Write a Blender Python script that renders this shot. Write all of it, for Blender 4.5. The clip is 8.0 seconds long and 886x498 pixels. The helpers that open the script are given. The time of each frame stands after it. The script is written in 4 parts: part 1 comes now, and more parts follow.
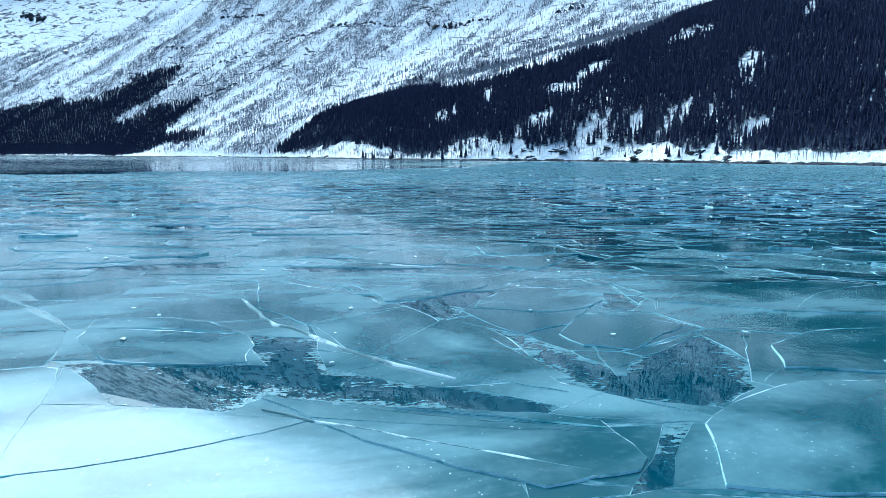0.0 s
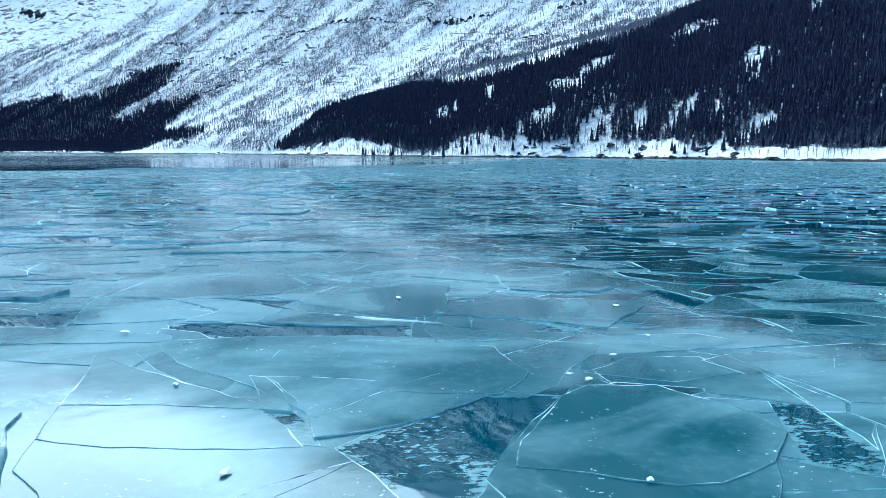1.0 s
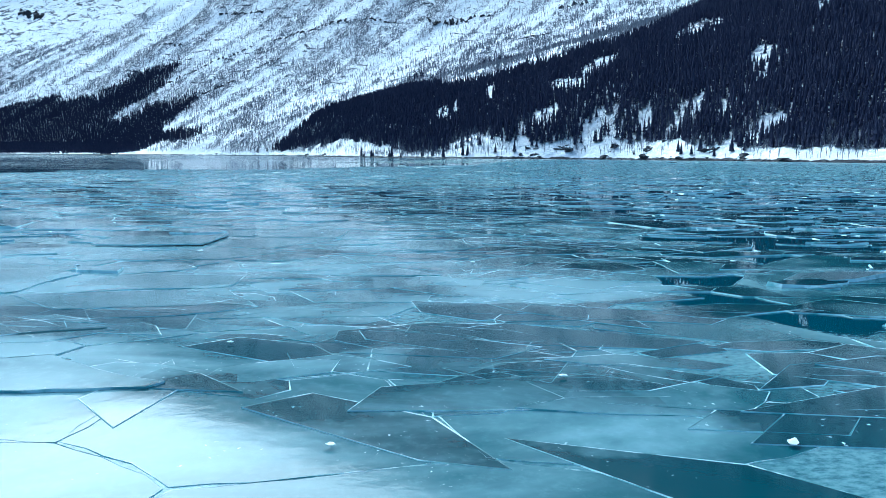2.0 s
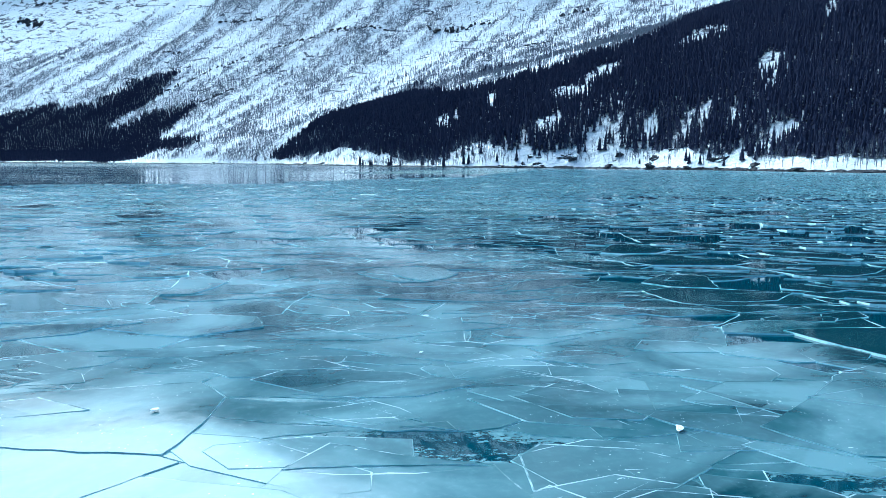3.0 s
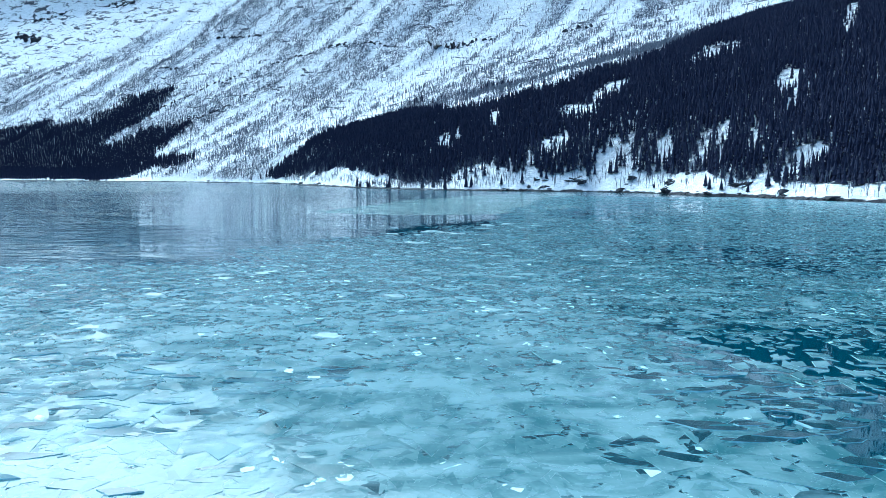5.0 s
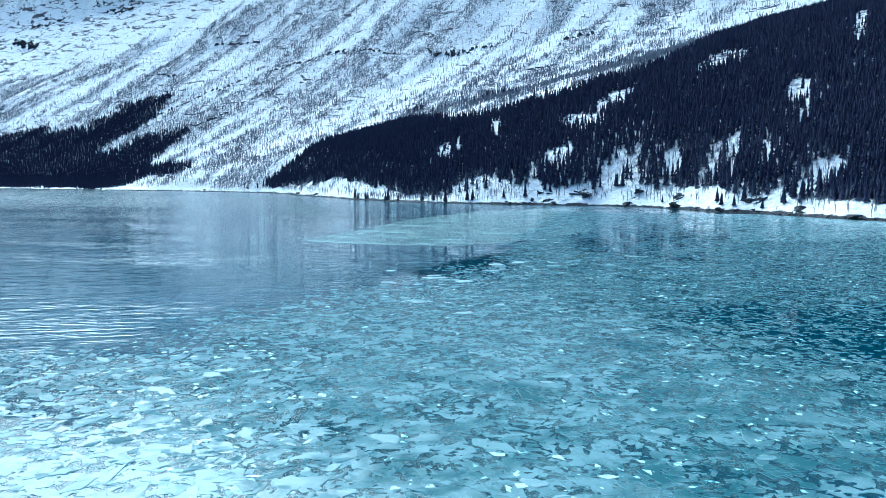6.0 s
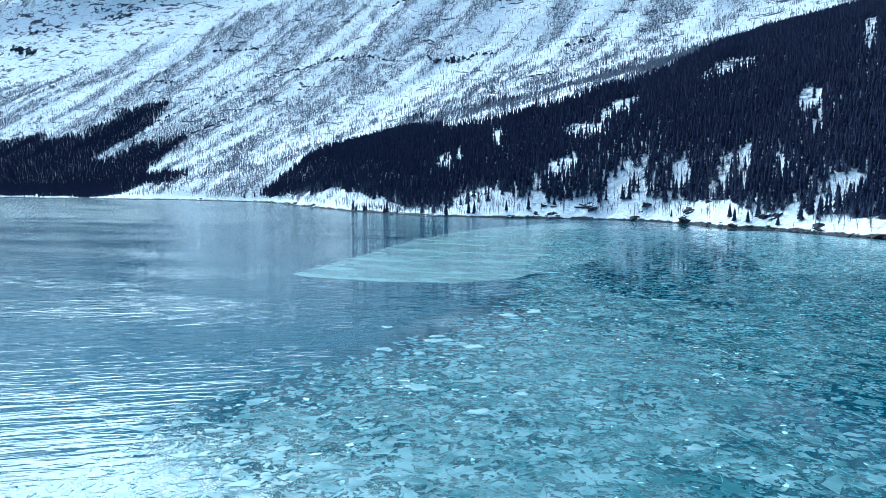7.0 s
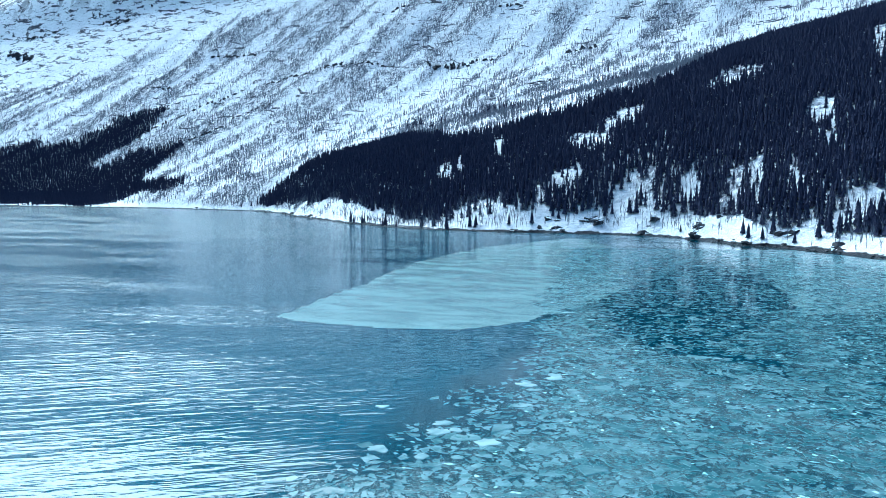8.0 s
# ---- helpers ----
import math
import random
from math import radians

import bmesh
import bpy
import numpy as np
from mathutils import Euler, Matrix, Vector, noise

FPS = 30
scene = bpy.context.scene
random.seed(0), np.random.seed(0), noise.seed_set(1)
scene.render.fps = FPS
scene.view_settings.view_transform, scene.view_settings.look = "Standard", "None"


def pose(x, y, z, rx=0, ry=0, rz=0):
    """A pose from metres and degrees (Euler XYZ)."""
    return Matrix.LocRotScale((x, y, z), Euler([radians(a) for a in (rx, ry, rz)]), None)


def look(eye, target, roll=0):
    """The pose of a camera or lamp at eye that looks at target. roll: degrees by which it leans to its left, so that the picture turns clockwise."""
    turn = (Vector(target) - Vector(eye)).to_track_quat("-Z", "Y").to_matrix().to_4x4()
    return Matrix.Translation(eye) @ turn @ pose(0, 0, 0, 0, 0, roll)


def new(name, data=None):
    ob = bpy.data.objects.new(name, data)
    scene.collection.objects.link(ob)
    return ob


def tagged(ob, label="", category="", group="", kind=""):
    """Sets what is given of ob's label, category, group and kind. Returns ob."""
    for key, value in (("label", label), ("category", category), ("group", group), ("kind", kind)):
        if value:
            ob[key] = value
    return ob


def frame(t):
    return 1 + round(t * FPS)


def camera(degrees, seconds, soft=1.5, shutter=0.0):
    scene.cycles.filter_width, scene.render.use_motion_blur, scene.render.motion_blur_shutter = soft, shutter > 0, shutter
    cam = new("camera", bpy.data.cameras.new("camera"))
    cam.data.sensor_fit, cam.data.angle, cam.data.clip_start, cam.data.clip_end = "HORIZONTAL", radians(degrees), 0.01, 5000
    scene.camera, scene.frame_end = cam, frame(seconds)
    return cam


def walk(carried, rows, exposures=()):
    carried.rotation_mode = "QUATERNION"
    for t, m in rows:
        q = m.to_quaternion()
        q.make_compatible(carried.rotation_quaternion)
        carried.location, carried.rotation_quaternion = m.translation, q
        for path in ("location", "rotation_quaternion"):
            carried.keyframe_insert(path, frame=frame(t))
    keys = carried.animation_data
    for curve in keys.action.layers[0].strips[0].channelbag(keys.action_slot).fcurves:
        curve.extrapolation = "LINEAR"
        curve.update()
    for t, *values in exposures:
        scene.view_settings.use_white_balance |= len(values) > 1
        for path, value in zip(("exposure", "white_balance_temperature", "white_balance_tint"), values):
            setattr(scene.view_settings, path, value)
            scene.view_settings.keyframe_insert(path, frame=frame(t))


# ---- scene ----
cam = camera(66, 8.0, soft=0.8)
PATH = [
    (0, (0.000, 0.001, 3.540), (-0.565, 9.894, 2.195), 0.32),
    (0.5, (-0.181, 4.210, 3.372), (-0.756, 14.101, 2.017), 0.32),
    (1, (-0.508, 9.128, 3.160), (-1.087, 19.015, 1.774), 0.31),
    (1.5, (-0.659, 15.505, 2.910), (-1.243, 25.390, 1.521), 0.29),
    (3, (-2.197, 38.296, 3.649), (-2.783, 48.200, 2.400), 0.33),
    (3.5, (-2.951, 46.690, 4.682), (-3.535, 56.601, 3.485), 0.33),
    (4, (-3.675, 55.166, 6.022), (-4.266, 65.081, 4.871), 0.32),
    (4.5, (-4.319, 63.509, 7.933), (-4.912, 73.432, 6.841), 0.34),
    (6, (-7.033, 90.643, 15.402), (-7.616, 100.581, 14.450), 0.44),
    (6.5, (-7.978, 99.596, 18.074), (-8.557, 109.538, 17.163), 0.44),
    (7, (-8.942, 108.312, 20.957), (-9.519, 118.257, 20.082), 0.44),
    (7.5, (-9.982, 116.894, 23.929), (-10.552, 126.842, 23.090), 0.46),
    (8, (-10.897, 125.755, 26.929), (-11.464, 135.707, 26.123), 0.44),
]
walk(cam, [(t, look(eye, target, roll)) for t, eye, target, roll in PATH],
     exposures=[(0, 0.61, 4650, -11), (8, 0.61, 4650, -11)])
# ---------- world and light: a bright, hazy winter overcast ----------
SUN_ELEV, SUN_TURN = 48.0, -32.0
world = bpy.data.worlds.new("winter_sky")
scene.world = world
world.use_nodes = True
wt = world.node_tree
sky = wt.nodes.new("ShaderNodeTexSky")
sky.sky_type = "NISHITA"
sky.sun_disc = False
sky.sun_elevation, sky.sun_rotation = radians(SUN_ELEV), radians(SUN_TURN)
sky.air_density, sky.dust_density, sky.ozone_density = 1.0, 6.5, 2.0
wt.links.new(sky.outputs[0], wt.nodes["Background"].inputs[0])
wt.nodes["Background"].inputs[1].default_value = 0.15

sun = new("sun", bpy.data.lights.new("sun", "SUN"))
sun.data.energy, sun.data.angle, sun.data.color = 1.9, radians(58), (1.0, 0.97, 0.93)
_a = radians(SUN_TURN)
_far = 900 / math.tan(radians(SUN_ELEV))
sun.matrix_world = look((math.sin(_a) * _far, math.cos(_a) * _far, 900), (0, 0, 0))


# ---------- materials ----------
class Nodes:
    """Short notation for building a node material."""

    def __init__(self, name, rough=0.6, colour=(0.5, 0.5, 0.5), spec=0.5, ior=1.45, tint=(1, 1, 1)):
        self.mat = bpy.data.materials.new(name)
        self.mat.use_nodes = True
        self.t = self.mat.node_tree
        self.b = self.t.nodes["Principled BSDF"]
        self.b.inputs["Roughness"].default_value = rough
        self.b.inputs["Base Color"].default_value = (*colour, 1)
        self.b.inputs["Specular IOR Level"].default_value = spec
        self.b.inputs["IOR"].default_value = ior
        self.b.inputs["Specular Tint"].default_value = (*tint, 1)
        self.geo = self.node("ShaderNodeNewGeometry")

    def node(self, kind):
        return self.t.nodes.new(kind)

    def link(self, a, b):
        self.t.links.new(a, b)
        return b

    def place(self, stretch=(1, 1, 1), turn=0.0):
        m = self.node("ShaderNodeMapping")
        m.vector_type = "TEXTURE"
        m.inputs["Rotation"].default_value = (0, 0, radians(turn))
        m.inputs["Scale"].default_value = stretch
        self.link(self.geo.outputs["Position"], m.inputs[0])
        return m.outputs[0]

    def noise(self, stretch, detail=4.0, rough=0.55, turn=0.0, warp=0.0):
        n = self.node("ShaderNodeTexNoise")
        s = stretch if isinstance(stretch, tuple) else (stretch,) * 3
        self.link(self.place(s, turn), n.inputs["Vector"])
        n.inputs["Scale"].default_value = 1.0
        n.inputs["Detail"].default_value = detail
        n.inputs["Roughness"].default_value = rough
        n.inputs["Distortion"].default_value = warp
        return n.outputs[0]

    def ramp(self, value, lo, hi, a=0.0, b=1.0):
        m = self.node("ShaderNodeMapRange")
        m.interpolation_type = "SMOOTHSTEP"
        self.link(value, m.inputs[0])
        for k, v in zip((1, 2, 3, 4), (lo, hi, a, b)):
            m.inputs[k].default_value = v
        return m.outputs[0]

    def math(self, op, a, b=0.0):
        m = self.node("ShaderNodeMath")
        m.operation = op
        for k, v in enumerate((a, b)):
            if isinstance(v, (int, float)):
                m.inputs[k].default_value = v
            else:
                self.link(v, m.inputs[k])
        return m.outputs[0]

    def mix(self, fac, a, b):
        m = self.node("ShaderNodeMix")
        m.data_type = "RGBA"
        for k, v in ((0, fac), (6, a), (7, b)):
            if isinstance(v, tuple):
                m.inputs[k].default_value = (*v, 1)
            elif isinstance(v, (int, float)):
                m.inputs[k].default_value = v
            else:
                self.link(v, m.inputs[k])
        return m.outputs[2]

    def axis(self, k):
        s = self.node("ShaderNodeSeparateXYZ")
        self.link(self.geo.outputs["Position"], s.inputs[0])
        return s.outputs[k]

    def bump(self, height, strength, distance):
        n = self.node("ShaderNodeBump")
        self.link(height, n.inputs["Height"])
        if isinstance(strength, (int, float)):
            n.inputs["Strength"].default_value = strength
        else:
            self.link(strength, n.inputs["Strength"])
        n.inputs["Distance"].default_value = distance
        self.link(n.outputs[0], self.b.inputs["Normal"])

    def colour(self, out):
        self.link(out, self.b.inputs["Base Color"])

    def rough(self, out):
        self.link(out, self.b.inputs["Roughness"])


TEAL = (0.80, 0.96, 1.0)  # the cast of light glancing off glassy ice and water


def water_material():
    n = Nodes("lake_water", 0.02, (0.004, 0.030, 0.040), 0.9, 1.333, (0.7, 0.95, 1.0))
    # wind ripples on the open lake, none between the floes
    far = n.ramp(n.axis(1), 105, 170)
    waves = n.noise((5.5, 1.05, 1), 2, 0.45, 16, 0.6)
    swell = n.noise((13.0, 3.0, 1), 2, 0.5, 22, 0.4)
    fine = n.noise((1.8, 0.5, 1), 2, 0.5, 4, 0.3)
    patch = n.ramp(n.noise((70, 26, 1), 2, 0.5, -10), 0.36, 0.64, 0.35, 1.0)
    h = n.math("ADD", n.math("ADD", n.math("MULTIPLY", waves, 0.62), n.math("MULTIPLY", swell, 0.7)), n.math("MULTIPLY", fine, 0.10))
    drift = n.math("SUBTRACT", n.axis(0), n.math("MULTIPLY", n.axis(1), 0.40))
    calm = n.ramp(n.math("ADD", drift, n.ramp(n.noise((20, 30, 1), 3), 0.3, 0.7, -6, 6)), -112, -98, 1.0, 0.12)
    n.bump(h, n.math("MULTIPLY", n.math("MULTIPLY", far, calm), n.math("MULTIPLY", patch, n.ramp(n.axis(1), 380, 620, 0.45, 1.0))), 0.72)
    n.rough(n.ramp(n.axis(1), 130, 600, 0.015, 0.13))
    # lighter, bluer base on the rippled lake, painting in part of its sky reflection
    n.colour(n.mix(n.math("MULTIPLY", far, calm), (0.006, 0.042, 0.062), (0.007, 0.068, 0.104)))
    return n.mat


def ice_material(name, joined, dark=(0.016, 0.066, 0.082), light=(0.15, 0.255, 0.285), mirror_dark=0.75, gloss=(0.04, 0.15), relief=0.01, vary=0.26, turns=(0, 15)):
    n = Nodes(name, 0.2, (0.2, 0.4, 0.45), 0.5, 1.33, TEAL)
    if joined:
        rnd = n.geo.outputs["Random Per Island"]
    else:
        rnd = n.node("ShaderNodeObjectInfo").outputs["Random"]
    cloud = n.noise((4.2, 2.8, 2), 5, 0.55, 20, 0.7)
    fine = n.noise(0.16, 4, 0.65)
    milk = n.math("ADD", n.math("MULTIPLY", rnd, vary), n.ramp(cloud, 0.35, 0.70, -0.27, 0.74))
    milk = n.math("ADD", milk, n.ramp(fine, 0.45, 0.8, 0.0, 0.2))
    # clear ice towards +x, darkened with the forest's reflection painted into the colour
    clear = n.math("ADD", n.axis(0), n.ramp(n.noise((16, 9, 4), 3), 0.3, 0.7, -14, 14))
    milk = n.math("ADD", milk, n.ramp(clear, *turns, 0.15, -mirror_dark))
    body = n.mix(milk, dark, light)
    specks = n.ramp(n.noise(0.07, 2, 0.5), 0.68, 0.76)
    specks = n.math("MULTIPLY", specks, n.ramp(n.noise(1.1, 2, 0.5), 0.5, 0.62))
    n.colour(n.mix(specks, body, (0.55, 0.68, 0.72)))
    n.rough(n.ramp(n.math("ADD", cloud, n.math("MULTIPLY", fine, 0.4)), 0.4, 0.95, *gloss))
    n.bump(n.math("ADD", n.noise(0.5, 4, 0.6), n.math("MULTIPLY", n.noise(0.03, 3, 0.6), 0.10)), 0.35, relief)
    return n.mat


def rim_material():
    n = Nodes("frosted_ice_edge", 0.5, (0.7, 0.8, 0.84), 0.5, 1.31)
    g = n.math("ADD", n.math("MULTIPLY", n.noise(0.2, 4, 0.65), 0.3), n.noise(1.6, 3, 0.6))
    n.colour(n.mix(n.ramp(g, 0.62, 0.72), (0.05, 0.13, 0.15), (0.46, 0.58, 0.63)))
    n.bump(n.noise(0.04, 4, 0.7), 0.6, 0.01)
    return n.mat


def edge_material():
    n = Nodes("broken_ice_side", 0.35, (0.3, 0.45, 0.5), 0.5, 1.31)
    g = n.noise(0.7, 4, 0.65)
    n.colour(n.mix(n.ramp(g, 0.36, 0.5), (0.18, 0.38, 0.41), (0.56, 0.76, 0.79)))
    n.bump(n.noise(0.03, 3, 0.7), 0.5, 0.01)
    return n.mat


def snow_lump_material():
    n = Nodes("snow_lump", 0.7, (0.8, 0.84, 0.88))
    n.colour(n.mix(n.noise(0.1, 4), (0.55, 0.68, 0.74), (0.86, 0.9, 0.93)))
    n.bump(n.noise(0.05, 4, 0.7), 0.7, 0.02)
    return n.mat


def slush_material(name, thin, thick, low, high, grain, opaque):
    n = Nodes(name, 0.2, thin, 0.5, 1.34, TEAL)
    big = n.noise((14 * grain, 8 * grain, 1), 4, 0.6, -20, 0.6)
    small = n.noise((0.9 * grain, 0.5 * grain, 1), 4, 0.7, 10)
    f = n.math("ADD", n.math("MULTIPLY", big, 0.5), n.math("MULTIPLY", small, 0.6))
    n.colour(n.mix(n.ramp(f, 0.42, 0.68), thin, thick))
    n.bump(small, 0.6 if grain > 0.3 else 0.25, 0.06 * grain)
    n.rough(n.ramp(big, 0.3, 0.7, 0.10, 0.24))
    # the film is torn where it is thin
    t = n.node("ShaderNodeAttribute")
    t.attribute_name = "thick"
    a = n.math("ADD", t.outputs["Fac"], n.math("MULTIPLY", n.math("SUBTRACT", f, 0.55), 2.6))
    n.link(n.ramp(a, low, high, 0.0, opaque), n.b.inputs["Alpha"])
    return n.mat


FALL = 44.0  # the mountain's fall line leans this far from the y axis


def mountain_material():
    n = Nodes("snowy_mountainside", 0.75, (0.8, 0.82, 0.85), 0.3)
    cover_map = n.node("ShaderNodeAttribute")
    cover_map.attribute_name = "brush"
    brush = cover_map.outputs["Fac"]
    line = n.math("ADD", n.math("MULTIPLY", n.axis(0), 0.12), n.math("MULTIPLY", n.axis(1), 1.176))
    grain = n.noise((4.0, 9.0, 14.0), 5, 0.8, -FALL, 0.4)
    dots = n.noise((2.8, 3.2, 6.5), 3, 0.7)
    twigs = n.ramp(n.math("ADD", grain, n.math("MULTIPLY", dots, 0.6)), 0.74, 0.86)
    clump = n.ramp(n.noise((9, 13, 17), 4, 0.75, -FALL), 0.38, 0.58, 0.35, 1.15)
    cover = n.math("MULTIPLY", n.math("ADD", n.math("MULTIPLY", twigs, 0.88), 0.12), n.math("MULTIPLY", brush, clump))
    snow = n.mix(n.noise((40, 60, 30), 4), (0.84, 0.86, 0.88), (0.93, 0.935, 0.94))
    col = n.mix(n.math("MULTIPLY", cover, 0.95), snow, (0.05, 0.062, 0.115))
    # bare rock on ribs and ledges, mostly above the treeline
    rock = n.math("ADD", n.noise((70, 30, 14), 5, 0.65, -FALL, 0.8), n.math("MULTIPLY", n.noise((9, 5, 3), 4, 0.7), 0.35))
    rock = n.ramp(n.math("ADD", rock, n.ramp(line, 2380, 2560, 0.0, 0.06)), 0.785, 0.805)
    ribs = n.math("ADD", n.noise((75, 75, 230), 4, 0.6, 0, 0.4), n.math("MULTIPLY", n.noise((16, 16, 70), 3, 0.7), 0.4))
    rock = n.math("MAXIMUM", rock, n.math("MULTIPLY", n.ramp(ribs, 0.72, 0.75), n.ramp(n.axis(2), 640, 820)))
    col = n.mix(n.math("MULTIPLY", rock, n.ramp(n.axis(2), 60, 160)), col, (0.035, 0.042, 0.065))
    # stones washed bare along the waterline
    wash = n.math("ADD", n.axis(2), n.math("MULTIPLY", n.math("ADD", n.noise(4.0, 4), n.noise(24.0, 2)), 3.0))
    col = n.mix(n.ramp(wash, 4.7, 4.2), col, (0.018, 0.020, 0.028))
    n.colour(col)
    n.bump(n.math("ADD", n.noise((14, 22, 10), 5, 0.65, -FALL), n.math("MULTIPLY", grain, 0.35)), 0.9, 8.0)
    return n.mat


def needle_material(name, joined):
    n = Nodes(name, 0.95, (0.02, 0.03, 0.028), 0.04)
    rnd = n.geo.outputs["Random Per Island"] if joined else n.noise(1.5)
    n.colour(n.mix(rnd, (0.025, 0.028, 0.056), (0.044, 0.048, 0.082)))
    return n.mat


def bark_material(name, a, b):
    n = Nodes(name, 0.9, a, 0.2)
    n.colour(n.mix(n.noise((0.6, 0.6, 3), 3), a, b))
    return n.mat


def rock_material():
    n = Nodes("dark_shore_rock", 0.7, (0.06, 0.06, 0.065), 0.4)
    n.colour(n.mix(n.noise((2.5, 2.5, 0.8), 5, 0.65), (0.012, 0.013, 0.018), (0.04, 0.042, 0.052)))
    n.bump(n.noise(0.9, 5, 0.7), 0.8, 0.3)
    return n.mat


M_WATER = water_material()
M_ICE, M_ICE_FAR = ice_material("floe_ice", False, mirror_dark=0.75), ice_material("field_ice", True, dark=(0.009, 0.040, 0.052), mirror_dark=1.0, gloss=(0.03, 0.11), relief=0.005, vary=0.5, turns=(-4, 9))
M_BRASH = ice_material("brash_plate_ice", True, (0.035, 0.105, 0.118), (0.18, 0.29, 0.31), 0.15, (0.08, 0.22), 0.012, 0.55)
M_RIM, M_EDGE, M_LUMP = rim_material(), edge_material(), snow_lump_material()
M_SLUSH = slush_material("slush_film", (0.014, 0.072, 0.084), (0.15, 0.25, 0.265), 0.25, 0.85, 0.6, 0.74)
M_SKIM = slush_material("new_skim_ice", (0.15, 0.25, 0.26), (0.24, 0.355, 0.365), 0.35, 0.7, 1.0, 0.92)
M_NEW_ICE = slush_material("new_ice_film", (0.03, 0.095, 0.115), (0.15, 0.26, 0.29), 0.36, 0.5, 0.16, 0.92)
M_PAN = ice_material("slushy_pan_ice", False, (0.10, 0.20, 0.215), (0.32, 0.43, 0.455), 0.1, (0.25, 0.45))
M_MOUNT = mountain_material()
M_NEEDLE, M_NEEDLE_FAR = needle_material("spruce_needles", False), needle_material("far_spruce_needles", True)
M_BARK = bark_material("spruce_bark", (0.05, 0.04, 0.035), (0.09, 0.075, 0.065))
M_BIRCH = bark_material("bare_birch_wood", (0.095, 0.105, 0.14), (0.21, 0.225, 0.265))
M_ROCK = rock_material()


# ---------- small mesh helpers ----------
def mesh_object(name, verts, faces, mats, index=None, smooth=False):
    me = bpy.data.meshes.new(name)
    me.from_pydata([tuple(v) for v in verts], [], faces)
    for m in mats:
        me.materials.append(m)
    if index is not None:
        me.polygons.foreach_set("material_index", index)
    if smooth:
        me.polygons.foreach_set("use_smooth", [True] * len(me.polygons))
    me.update()
    return new(name, me)


def triangles(name, co, mat):
    """One mesh from an (n, 3, 3) array of loose triangles."""
    n = len(co)
    me = bpy.data.meshes.new(name)
    me.vertices.add(3 * n)
    me.vertices.foreach_set("co", co.astype(np.float32).ravel())
    me.loops.add(3 * n)
    me.loops.foreach_set("vertex_index", np.arange(3 * n, dtype=np.int32))
    me.polygons.add(n)
    me.polygons.foreach_set("loop_start", np.arange(0, 3 * n, 3, dtype=np.int32))
    me.materials.append(mat)
    me.update()
    me.validate()
    return new(name, me)


def part(name, ob, parent, label=""):
    ob.name = name
    ob.parent = parent
    if label:
        ob["label"] = label
    return ob


def lattice(ix, iy, seed):
    h = (ix * 374761393 + iy * 668265263 + seed * 1442695041) & 0x7FFFFFFF
    h = ((h ^ (h >> 13)) * 1274126177) & 0x7FFFFFFF
    return ((h ^ (h >> 16)) & 0xFFFF) / 65535.0


def vnoise(x, y, seed=0, octaves=4):
    """Smooth value noise, about 0 to 1, on arrays."""
    x, y = np.asarray(x, float), np.asarray(y, float)
    total, amp, norm = np.zeros(np.broadcast(x, y).shape), 1.0, 0.0
    for o in range(octaves):
        ix, iy = np.floor(x).astype(np.int64), np.floor(y).astype(np.int64)
        fx, fy = x - ix, y - iy
        fx, fy = fx * fx * (3 - 2 * fx), fy * fy * (3 - 2 * fy)
        a, b = lattice(ix, iy, seed + o), lattice(ix + 1, iy, seed + o)
        c, d = lattice(ix, iy + 1, seed + o), lattice(ix + 1, iy + 1, seed + o)
        total += amp * ((a + (b - a) * fx) * (1 - fy) + (c + (d - c) * fx) * fy)
        norm += amp
        x, y, amp = x * 2.03 + 17.3, y * 2.03 - 9.1, amp * 0.5
    return total / norm


def inside(x, y, polygon):
    r = np.zeros(np.shape(x), bool)
    for (ax, ay), (bx, by) in zip(polygon, polygon[1:] + polygon[:1]):
        if ay == by:
            continue
        r ^= ((ay > y) != (by > y)) & (x < (bx - ax) * (y - ay) / (by - ay) + ax)
    return r


# ---------- the land ----------
WATERLINE = [(-2600, 2100), (-1600, 1560), (-1000, 1330), (-780, 1240), (-600, 1212), (-500, 1195), (-390, 1120), (-340, 1095), (-270, 1000),
             (-225, 895), (-181, 821), (-140, 740), (-94, 675), (-50, 632), (-12, 618), (42, 608), (77, 602), (108, 578), (124, 543),
             (131, 503), (147, 495), (155, 468), (165, 430), (190, 385), (260, 290), (420, 80), (700, -400)]


def shore_distance(x, y):
    """Signed distance to the waterline, positive on land."""
    x, y = np.asarray(x, float), np.asarray(y, float)
    best, side = np.full(x.shape, 1e18), np.zeros(x.shape)
    for (ax, ay), (bx, by) in zip(WATERLINE[:-1], WATERLINE[1:]):
        dx, dy = bx - ax, by - ay
        s = np.clip(((x - ax) * dx + (y - ay) * dy) / (dx * dx + dy * dy), 0, 1)
        d = (x - ax - s * dx) ** 2 + (y - ay - s * dy) ** 2
        m = d < best - 1e-9
        best, side = np.where(m, d, best), np.where(m, np.sign(dx * (y - ay) - dy * (x - ax)), side)
    return np.sqrt(best) * side + (vnoise(x / 16, y / 16, 51, 3) - 0.5) * 7


def smin(a, b, k):
    h = np.clip(0.5 + 0.5 * (b - a) / k, 0, 1)
    return b + (a - b) * h - k * h * (1 - h)


